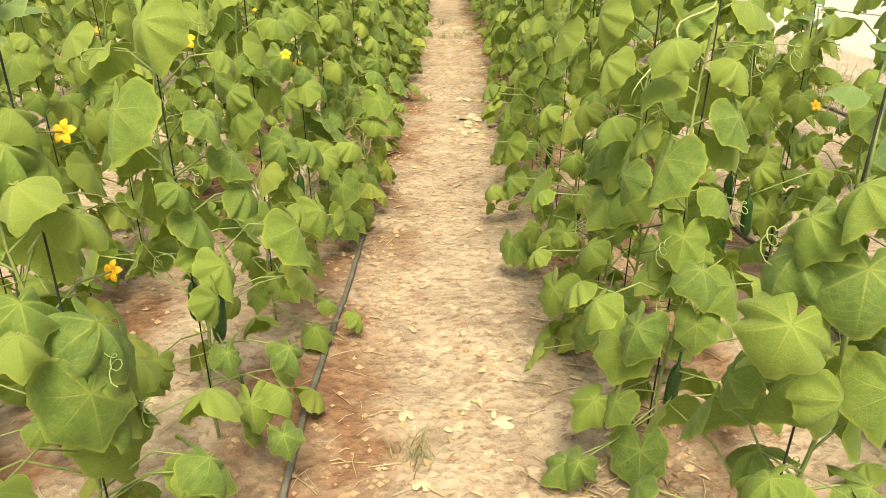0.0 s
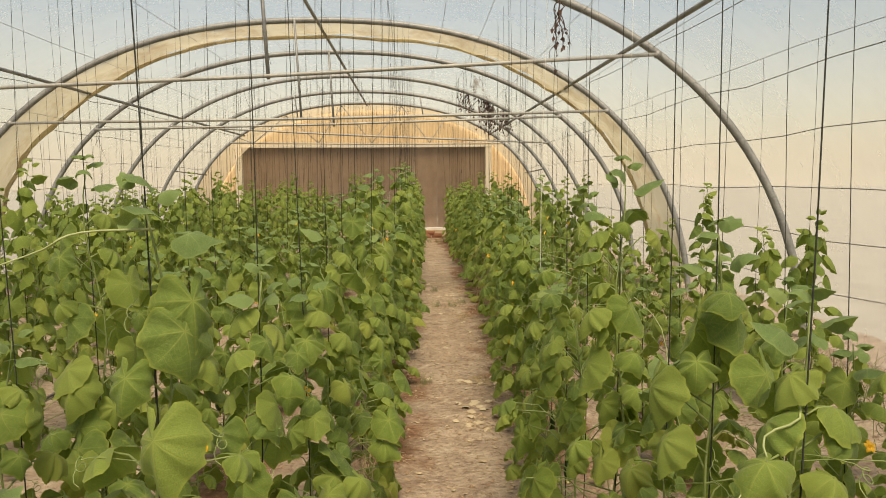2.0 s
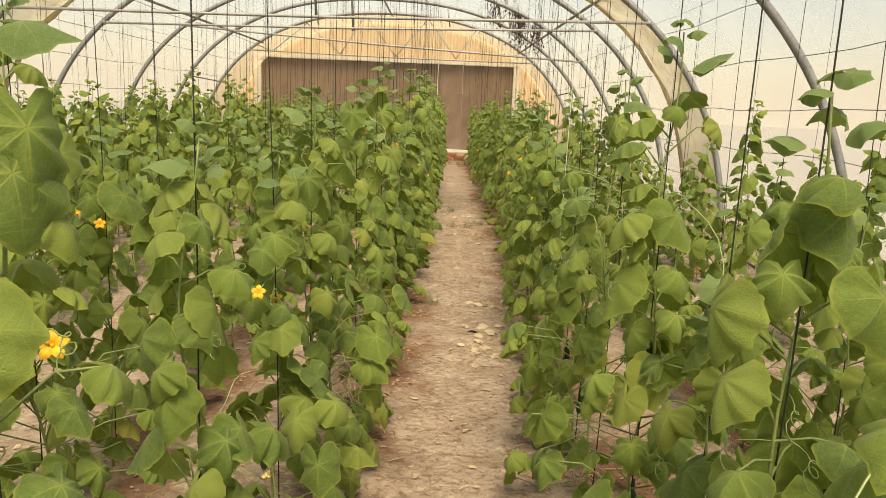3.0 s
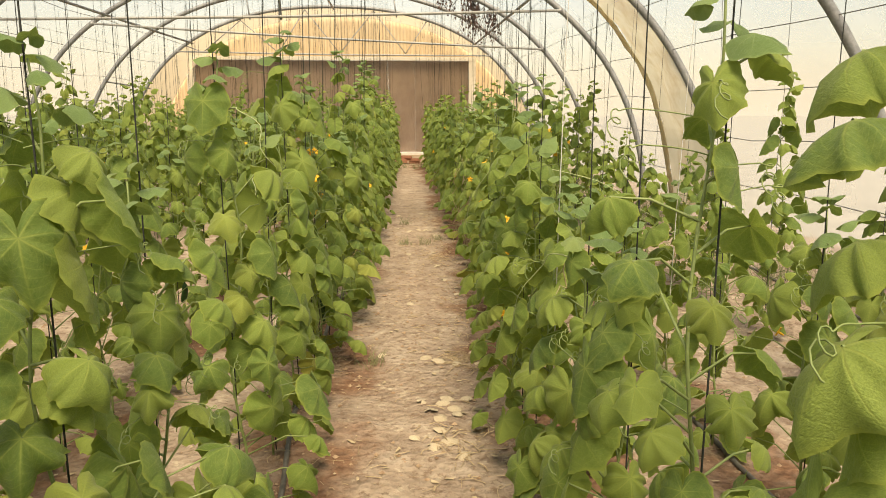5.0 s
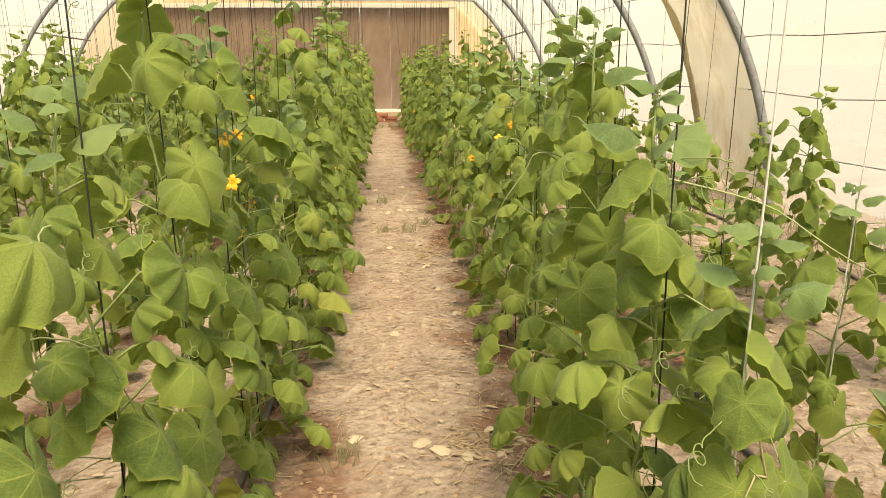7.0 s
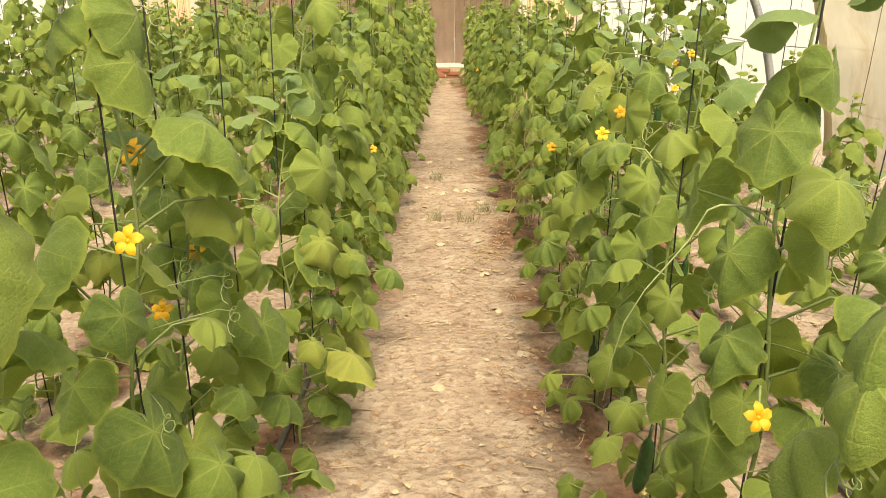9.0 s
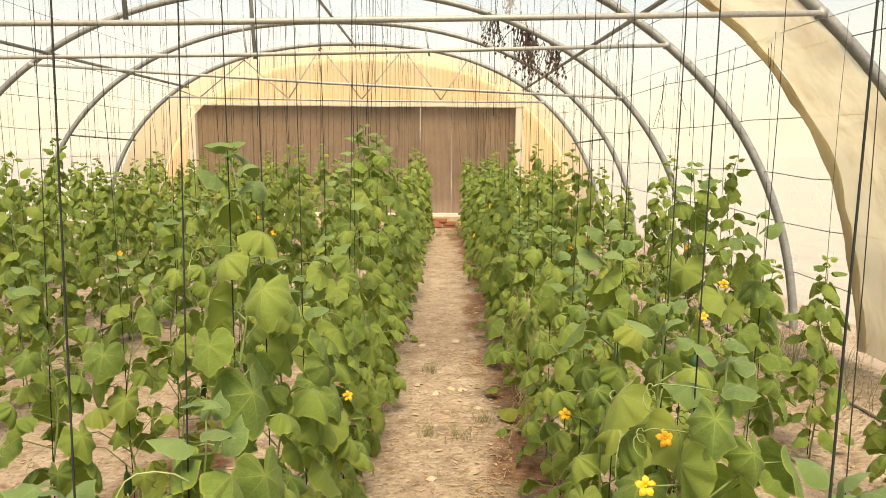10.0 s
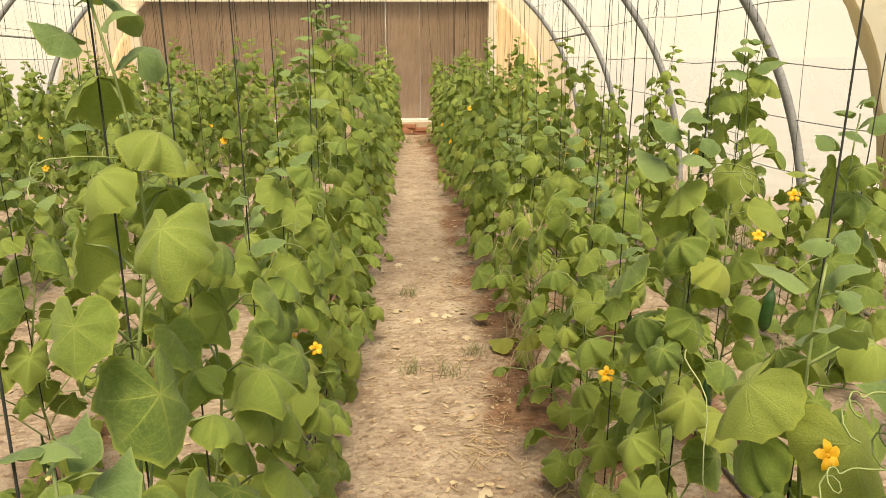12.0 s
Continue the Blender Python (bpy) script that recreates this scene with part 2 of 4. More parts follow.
M_DRYLEAF = two_tone("dry leaf", (0.38, 0.28, 0.16), (0.66, 0.53, 0.35), 24.0, 0.9, 0, 0.4, rand=0.5)
M_DRYPALE = two_tone("bleached dry leaf", (0.44, 0.35, 0.23), (0.66, 0.56, 0.40), 40.0, 0.9, 0, 0.4, rand=0.25)
M_STRAW = two_tone("straw", (0.30, 0.21, 0.12), (0.60, 0.47, 0.29), 8.0, 0.9, 0, 0.2)
M_CRUMB = two_tone("soil crumb", (0.20, 0.115, 0.065), (0.50, 0.36, 0.23), 9.0, 0.95, 0, 0.3)
M_VINE = two_tone("dead vine", (0.035, 0.022, 0.018), (0.12, 0.065, 0.05), 20.0, 0.95, 0, 0.3)
M_GRASS = two_tone("dusty grass", (0.13, 0.15, 0.06), (0.30, 0.30, 0.15), 6.0, 0.85, 0, 0)


# ---------- mesh helpers ----------
def mesh_of(name, verts, faces, material, smooth=True, uvs=None):
    me = bpy.data.meshes.new(name)
    me.from_pydata([tuple(v) for v in verts], [], faces)
    me.materials.append(material)
    if smooth:
        me.polygons.foreach_set("use_smooth", [True] * len(me.polygons))
    if uvs is not None:
        layer = me.uv_layers.new(name="UVMap")
        idx = np.empty(len(me.loops), dtype=np.int32)
        me.loops.foreach_get("vertex_index", idx)
        layer.data.foreach_set("uv", np.asarray(uvs, dtype=np.float32)[idx].ravel())
    me.update()
    return me


def put(name, me, parent=None, m=None, label=""):
    ob = new(name, me)
    if parent is not None:
        ob.parent = parent
    if m is not None:
        ob.matrix_basis = m
    if label:
        ob["label"] = label
    return ob


def part(name, bm, material, parent, label=""):
    me = bpy.data.meshes.new(name)
    bm.to_mesh(me)
    bm.free()
    me.materials.append(material)
    return put(name, me, parent, None, label)


def thing(name, label, category, at=(0, 0, 0), group="", kind=""):
    ob = new(name)
    ob.empty_display_size = 0.1
    ob.location = at
    return tagged(ob, label, category, group, kind)


class Shell:
    """Collects vertices and faces of one part."""

    def __init__(self):
        self.v, self.f, self.uv = [], [], []

    def tube(self, pts, radius, sides=6, closed=True):
        """A tube along a line of points; radius is one number or one for each point."""
        pts = [Vector(p) for p in pts]
        n = len(pts)
        base = len(self.v)
        ref = Vector((0.31, 0.17, 0.94)) if abs((pts[-1] - pts[0]).normalized().z) < 0.8 else Vector((1, 0.1, 0))
        for i, p in enumerate(pts):
            d = (pts[min(i + 1, n - 1)] - pts[max(i - 1, 0)])
            d = d.normalized() if d.length > 1e-9 else Vector((0, 0, 1))
            u = d.cross(ref).normalized()
            w = d.cross(u)
            r = radius[i] if isinstance(radius, (list, tuple)) else radius
            for k in range(sides):
                a = 2 * math.pi * k / sides
                self.v.append(p + u * (r * math.cos(a)) + w * (r * math.sin(a)))
                self.uv.append((0, 0))
        for i in range(n - 1):
            for k in range(sides):
                a, b = base + i * sides + k, base + i * sides + (k + 1) % sides
                self.f.append((a, b, b + sides, a + sides))
        if closed and sides > 2:
            self.f.append(tuple(base + k for k in reversed(range(sides))))
            self.f.append(tuple(base + (n - 1) * sides + k for k in range(sides)))

    def box(self, c, s, bevel=0.0):
        """A box with chamfered long edges about c with full sizes s."""
        x, y, z = (v / 2 for v in s)
        b = min(bevel, x * 0.9, z * 0.9)
        ring = [(-x + b, -z), (x - b, -z), (x, -z + b), (x, z - b), (x - b, z), (-x + b, z), (-x, z - b), (-x, -z + b)] if b else [(-x, -z), (x, -z), (x, z), (-x, z)]
        base, n = len(self.v), len(ring)
        for yy in (-y, y):
            for px, pz in ring:
                self.v.append(Vector((c[0] + px, c[1] + yy, c[2] + pz)))
                self.uv.append((0, 0))
        for k in range(n):
            a, d = base + k, base + (k + 1) % n
            self.f.append((a, a + n, d + n, d))
        self.f.append(tuple(base + k for k in range(n)))
        self.f.append(tuple(base + n + k for k in reversed(range(n))))

    def add(self, verts, faces, m, uvs=None):
        base = len(self.v)
        self.v.extend(m @ Vector(p) for p in verts)
        self.f.extend(tuple(base + i for i in f) for f in faces)
        self.uv.extend(uvs if uvs is not None else [(0, 0)] * len(verts))

    def done(self, name, material, parent=None, label="", smooth=True, m=None):
        return put(name, mesh_of(name, self.v, self.f, material, smooth, self.uv), parent, m, label)


rng = random.Random(11)

# ---------- plan ----------
MID, HALF, TOP = -1.22, 3.88, 3.06          # tunnel axis, half width, ridge height
END_Y, BACK_Y = 22.0, -2.0                  # gable ends
HOOPS = [-2.0, 0.3, 2.6, 4.95, 7.4, 9.78, 12.05, 13.92, 16.1, 18.1, 20.1]   # where each hoop crosses the ridge
LEAN = 0.14                                 # the hoops lean: their feet stand nearer the entrance
ROWS = (-4.45, -3.9, -2.85, -2.25, -1.1, -0.46, 0.42, 1.0, 1.8)


def arch(a, grow=0.0):
    """A point of the hoop's outline at angle a (0: foot at +x, pi: foot at -x)."""
    c, s = math.cos(a), math.sin(a)
    e = 2 / 2.3
    return (MID + (HALF + grow) * math.copysign(abs(c) ** e, c), (TOP + grow) * abs(s) ** e)


def arch_z(x, grow=0.0):
    k = min(1.0, abs((x - MID) / (HALF + grow)))
    return (TOP + grow) * (1 - k ** 2.3) ** (1 / 2.3)


def ground_z(x, y):
    """Height of the soil: trodden path, slightly raised beds, bank of sand along the film."""
    z = 0.02 * (noise.noise(Vector((x * 2.1, y * 2.1, 0.3)))) + 0.011 * noise.noise(Vector((x * 7, y * 7, 1.3))) + 0.005 * noise.noise(Vector((x * 17, y * 17, 2.3)))
    side = abs(x - MID)
    z += 0.16 * max(0.0, min(1.0, (side - 3.2) / 0.6)) ** 1.5
    for bed in (-4.2, -2.55, -0.8, 0.72, 2.3):
        z += 0.022 * max(0.0, 1 - abs(x - bed) / 0.42)
    return z


# ---------- ground ----------
def build_ground():
    xs = list(np.arange(-5.6, -1.4, 0.12)) + list(np.arange(-1.4, 1.6, 0.05)) + list(np.arange(1.6, 3.3, 0.1))
    ys = list(np.arange(-2.4, 4.4, 0.25)) + list(np.arange(4.4, 14.0, 0.05)) + list(np.arange(14.0, 22.6, 0.12))
    xs = [-400, -60, -12] + xs + [9, 60, 400]
    ys = [-400, -60, -10] + ys + [30, 80, 400]
    verts, faces = [], []
    for y in ys:
        for x in xs:
            inside = -5.7 < x < 3.4 and -2.5 < y < 22.7
            verts.append((x, y, ground_z(x, y) if inside else 0.0))
    n = len(xs)
    for j in range(len(ys) - 1):
        for i in range(n - 1):
            a = j * n + i
            faces.append((a, a + 1, a + n + 1, a + n))
    me = mesh_of("ground", verts, faces, M_GROUND)
    me.materials.append(M_OUTSIDE)
    for p in me.polygons:
        c = p.center
        p.material_index = 0 if -5.7 < c.x < 3.4 and -2.6 < c.y < 22.7 else 1
    g = put("ground", me)
    tagged(g, "pale sandy soil with trodden path and raised beds", "ground", kind="structure")


build_ground()


def horizon_fade():
    """Pale ring added far out, fading upwards to blur the horizon seen through the film."""
    m, nt, b = mat("horizon fade ring")
    sep = nt.nodes.new("ShaderNodeSeparateXYZ")
    nt.links.new(coords(nt), sep.inputs[0])
    n = noise_tex(nt, coords(nt), 0.02, 4)
    nt.links.new(ramp(nt, n, [(0.3, (0.31, 0.288, 0.246)), (0.7, (0.36, 0.336, 0.288))]), b.inputs["Base Color"])
    b.inputs["Roughness"].default_value = 1.0
    nt.links.new(ramp(nt, math_node(nt, "MULTIPLY", sep.outputs[2], 1 / 45.0), [(0.0, (1, 1, 1)), (0.35, (0.5, 0.5, 0.5)), (1.0, (0, 0, 0))]), b.inputs["Alpha"])
    s = Shell()
    k = 72
    for i in range(k):
        a = 2 * math.pi * i / k
        for z, rad in ((-0.5, 170.0), (12.0, 182.0), (26.0, 192.0), (45.0, 200.0)):
            s.v.append(Vector((rad * math.cos(a), rad * math.sin(a), z)))
            s.uv.append((0, 0))
    for i in range(k):
        for j in range(3):
            a, b2 = i * 4 + j, ((i + 1) % k) * 4 + j
            s.f.append((a, a + 1, b2 + 1, b2))
    tagged(s.done("backdrop", m), "added pale ring fading out upwards to soften the horizon", "backdrop", kind="structure")


horizon_fade()


# ---------- film cover ----------
def film_sheet(name, y0, y1, material, label, grow=0.03, a0=0.0, a1=math.pi, steps=60, ny=6, wrinkle=0.012):
    s = Shell()
    ring = []
    for j in range(ny + 1):
        y = y0 + (y1 - y0) * j / ny
        for i in range(steps + 1):
            a = a0 + (a1 - a0) * i / steps
            w = wrinkle * noise.noise(Vector((a * 5, y * 1.3, grow * 40))) - 0.01 * math.sin(math.pi * j / ny)
            x, z = arch(a, grow + w)
            s.v.append(Vector((x, y, z)))
            s.uv.append((0, 0))
    n = steps + 1
    for j in range(ny):
        for i in range(steps):
            a = j * n + i
            s.f.append((a, a + 1, a + n + 1, a + n))
    ob = s.done(name, material)
    return tagged(ob, label, "greenhouse film", kind="structure")


for k in range(len(HOOPS) - 1):
    film_sheet("film_roof", HOOPS[k], HOOPS[k + 1], M_FILM, "dusty white translucent greenhouse film stretched over hoops")
film_sheet("film_roof", 20.1, END_Y, M_FILM_Y2, "yellowed translucent film over the last bay")


def film_band():
    """The yellowed seam: a strip of old film hanging just inside the cover behind one hoop, with a rolled brown hem."""
    s, h = Shell(), Shell()
    steps, ny = 90, 8
    edge = []
    for i in range(steps + 1):
        a = 0.06 + (math.pi - 0.12) * i / steps
        far = 12.6 + 0.10 * noise.noise(Vector((a * 3.1, 2.2, 0))) + 0.05 * math.sin(a * 9)
        near = 12.05 + LEAN * (arch(a)[1] - TOP)
        for j in range(ny + 1):
            y = near + (far - near) * j / ny
            sag = 0.015 + 0.045 * noise.noise(Vector((a * 14, y * 4, 9))) + 0.05 * math.sin(math.pi * j / ny) * (0.6 + 0.8 * noise.noise(Vector((a * 6, y * 2, 5)))) + 0.03 * (j / ny)
            x, z = arch(a, -sag + 0.01)
            s.v.append(Vector((x, y, z)))
            s.uv.append((0, 0))
        x, z = arch(a, -0.06 + 0.02 * noise.noise(Vector((a * 8, 0, 3))))
        edge.append((x, far + 0.035 * noise.noise(Vector((a * 14, 3, 0))), z))
    n = ny + 1
    for i in range(steps):
        for j in range(ny):
            a = i * n + j
            s.f.append((a, a + 1, a + n + 1, a + n))
    band = s.done("film_band", M_FILM_Y)
    tagged(band, "yellowed brown-stained strip of old film along a hoop", "greenhouse film", kind="structure")
    # the hem: a soft flattened fold of uneven width, creased where the wires cross it
    m = 9
    for i, p in enumerate(edge):
        a = 0.06 + (math.pi - 0.12) * i / steps
        wide = 0.042 + 0.045 * noise.noise(Vector((i * 0.31, 1, 1))) + 0.02 * noise.noise(Vector((i * 0.9, 4, 1)))
        pinch = 0.6 + 0.4 * abs(math.sin(i * 0.42 + 0.6))
        c, sn = math.cos(a), math.sin(a)
        for j in range(m):
            t = 2 * math.pi * j / m
            dy = wide * math.cos(t)
            dn = 0.018 * pinch * math.sin(t) + 0.012 * noise.noise(Vector((i * 0.7, j * 1.3, 6)))
            h.v.append(Vector((p[0] + c * dn, p[1] - 0.03 + dy, p[2] + sn * dn)))
            h.uv.append((0, 0))
    for i in range(steps):
        for j in range(m):
            a, b = i * m + j, i * m + (j + 1) % m
            h.f.append((a, b, b + m, a + m))
    h.done("hem", M_FOLD, band, "rolled brown hem of the strip")


film_band()


def gable(name, y, material, label, hole):
    """Sheeted end wall under the arch with an opening (x0, x1, z0, z1) in it, or none."""
    s = Shell()
    xs = list(np.linspace(MID - HALF - 0.05, MID + HALF + 0.05, 260))
    for i in range(len(xs) - 1):
        xa, xb = xs[i], xs[i + 1]
        xm = (xa + xb) / 2
        rib = 0.008 * math.sin(i * math.pi / 2)
        rib2 = 0.008 * math.sin((i + 1) * math.pi / 2)
        spans = [(0.0, None)]
        if hole and hole[0] < xm < hole[1]:
            spans = [(0.0, hole[2]), (hole[3], None)]
        for z0, z1 in spans:
            ta, tb = (arch_z(xa, 0.05), arch_z(xb, 0.05)) if z1 is None else (z1, z1)
            if max(ta, tb) <= z0 + 0.002:
                continue
            b = len(s.v)
            s.v += [Vector((xa, y + rib, z0)), Vector((xb, y + rib2, z0)), Vector((xb, y + rib2, max(tb, z0))), Vector((xa, y + rib, max(ta, z0)))]
            s.uv += [(0, 0)] * 4
            s.f.append((b, b + 1, b + 2, b + 3))
    return tagged(s.done(name, material, smooth=False), label, "end wall", kind="structure")


PAD = (-4.39, 1.55, 0.22, 2.20)             # the cooling pad's left, right, bottom and top
gable("wall_north", END_Y + 0.04, M_GABLE, "yellow ribbed translucent sheet closing the tunnel's end", (PAD[0] - 0.02, PAD[1] + 0.02, 0.0, PAD[3] + 0.03))
gable("wall_south", BACK_Y, M_FILM, "white translucent film closing the tunnel's entrance end", None)


def cooling_pad():
    x0, x1, z0, z1 = PAD
    t = thing("cooling_pad", "brown corrugated cellulose cooling pad wall in a white frame", "cooling pad", ((x0 + x1) / 2, END_Y, 0))
    cx = (x0 + x1) / 2
    n = 10
    w = (x1 - x0) / n
    # one corrugated panel, shared by all ten
    s = Shell()
    flutes = 26
    for j, z in enumerate(np.linspace(z0, z1, 24)):
        for i in range(flutes * 2 + 1):
            x = -w / 2 + 0.003 + (w - 0.006) * i / (flutes * 2)
            s.v.append(Vector((x, (0.006 if i % 2 else -0.006) + 0.002 * math.sin(j * 1.7 + i), z)))
            s.uv.append((0, 0))
    m = flutes * 2 + 1
    for j in range(23):
        for i in range(m - 1):
            a = j * m + i
            s.f.append((a, a + 1, a + m + 1, a + m))
    s.box((0, 0.07, (z0 + z1) / 2), (w - 0.006, 0.11, z1 - z0))
    me = mesh_of("pad_panel", s.v, s.f, M_PAD, False, s.uv)
    for k in range(n):
        put("pad_panel", me, t, Matrix.Translation((x0 + w * (k + 0.5) - cx, 0.05 + 0.006 * (k % 3), 0)))
    for nm, c, sz in (("top_rail", (0, -0.03, z1 + 0.04), (x1 - x0 + 0.3, 0.16, 0.075)), ("bottom_rail", (0, -0.04, z0 - 0.05), (x1 - x0 + 0.3, 0.18, 0.09)),
                      ("side_post", (x0 - cx - 0.065, -0.02, 1.19), (0.15, 0.14, 2.04)), ("side_post", (x1 - cx + 0.065, -0.02, 1.19), (0.15, 0.14, 2.04))):
        s = Shell()
        s.box(c, sz, 0.012)
        s.done(nm, M_FRAME, t, "white painted frame", False)
    s = Shell()
    s.box((0, -0.03, 0.075), (x1 - x0 + 0.5, 0.24, 0.19), 0.02)
    s.done("plinth", M_PLINTH, t, "cream rendered plinth", False)


cooling_pad()


# ---------- hoops, bars, purlins ----------
BARS = {13.92: (2.05, 2.20), 16.1: (2.26, 1.97), 12.05: (1.98, 2.09), 20.1: (2.21, 2.17), 9.78: (2.0, 2.29)}


def hoop(y):
    t = thing("hoop", "grey galvanised steel hoop pipe carrying the film", "hoop", (MID, y, 0), "tunnel hoops")
    s = Shell()
    s.tube([(arch(math.pi * i / 72)[0] - MID, LEAN * (arch(math.pi * i / 72)[1] - TOP), arch(math.pi * i / 72)[1] - (0.05 if i in (0, 72) else 0)) for i in range(73)], 0.031, 10)
    s.done("pipe", M_PIPE, t)
    if y in BARS:
        zl, zr = BARS[y]
        k = lambda z: HALF * (1 - (z / TOP) ** 2.3) ** (1 / 2.3)
        b = Shell()
        pl, pr = Vector((-k(zl) + 0.03, LEAN * (zl - TOP) - 0.03, zl)), Vector((k(zr) - 0.03, LEAN * (zr - TOP) - 0.03, zr))
        b.tube([pl, pl.lerp(pr, 0.25) - Vector((0, 0, 0.01)), pl.lerp(pr, 0.5) - Vector((0, 0, 0.018)), pl.lerp(pr, 0.75) - Vector((0, 0, 0.01)), pr], 0.015, 8)
        b.done("cross_bar", M_BAR, t, "thin horizontal tie pipe")
        for p, sgn in ((pl, 1), (pr, -1)):
            c = Shell()
            c.box((p.x - 0.012 * sgn, p.y + 0.012, p.z), (0.045, 0.042, 0.05), 0.008)
            c.done("clamp", M_PIPE, t)
    return t


for y in HOOPS:
    hoop(y)


def truss():
    """Zigzag bracing between the last hoop and its tie."""
    t = thing("truss", "thin zigzag steel bracing under the last hoop", "truss", (MID, 20.12, 0))
    for x0, x1 in ((-1.75, -1.05), (-1.75, -2.45), (-0.55, -1.05), (-0.55, 0.1), (0.75, 0.1), (0.75, 1.35), (1.75, 1.35), (-2.75, -2.45)):
        s = Shell()
        z0 = arch_z(x0 + MID) - 0.04
        s.tube([(x0, LEAN * (z0 - TOP), z0), (x1, LEAN * (2.2 - TOP), 2.2)], 0.009, 6)
        s.done("brace", M_PIPE, t)


truss()


def straight_pipe(name, a, b, r, label, material=M_PIPE, group="", sides=8, bend=0.0, kind="", category="pipe"):
    s = Shell()
    a, b = Vector(a), Vector(b)
    n = 24 if bend else 2
    s.tube([a.lerp(b, i / (n - 1)) + Vector((0, 0, -bend * math.sin(i * math.pi / 2) ** 2)) for i in range(n)], r, sides)
    return tagged(s.done(name, material), label, category, group, kind)


for rel in (0.0, 2.66, -2.66):
    z = arch_z(MID + rel) - 0.045
    straight_pipe("purlin", (MID + rel, BACK_Y, z), (MID + rel, 20.1, z), 0.017, "long grey steel purlin pipe clamped under the hoops", group="purlins", category="purlin")
for side in (-1, 1):
    x = MID + side * 3.46
    straight_pipe("side_rail", (x, 17.9, 1.58), (x - side * 0.02, 19.9, 1.53), 0.012, "short steel rail tying the last two hoops", group="side rails", category="rail")

for x, y, z0, r in ((-1.41, 11.93, 2.05, 0.012), (-1.27, 13.8, 2.11, 0.014), (-0.04, 18.07, 2.66, 0.012), (-2.4, 18.05, 2.6, 0.012), (-1.3, 9.66, 2.14, 0.014)):
    straight_pipe("hanger_post", (x, y - 0.02, z0 - 0.03), (x - 0.05, y, arch_z(x) - 0.02), r, "thin vertical steel hanger between tie and hoop", group="hangers", category="hanger")

# wires lying on the film
for side in (-1, 1):
    for k, a in enumerate((0.146, 0.262, 0.379, 0.512, 0.65, 0.82)):
        x, z = arch(a if side > 0 else math.pi - a, 0.012)
        s = Shell()
        s.tube([(x + 0.01 * math.sin(i * 1.9 + k), BACK_Y + i * 0.5, z + 0.012 * math.sin(i * 1.3 + k * 2) - 0.01 * (i % 4 == 2)) for i in range(int((20.1 - BACK_Y) / 0.5) + 1)], 0.0035, 4)
        tagged(s.done("film_wire", M_WIRE), "thin steel wire holding the film between hoops", "wire", "film wires")
# wires above the rows, from which the strings hang
WIRE_Z = {}
for x in (-4.2, -3.4, -2.55, -1.8, -1.1, -0.46, 0.05, 0.42, 1.0, 1.45, 1.8):
    z = arch_z(x) - 0.08
    WIRE_Z[x] = z
    s = Shell()
    s.tube([(x + 0.01 * math.sin(i), BACK_Y + i, z - 0.012 * (i % 2)) for i in range(int(END_Y - BACK_Y) + 1)], 0.002, 4)
    tagged(s.done("crop_wire", M_WIRE), "thin overhead wire carrying the crop strings", "wire", "crop wires")


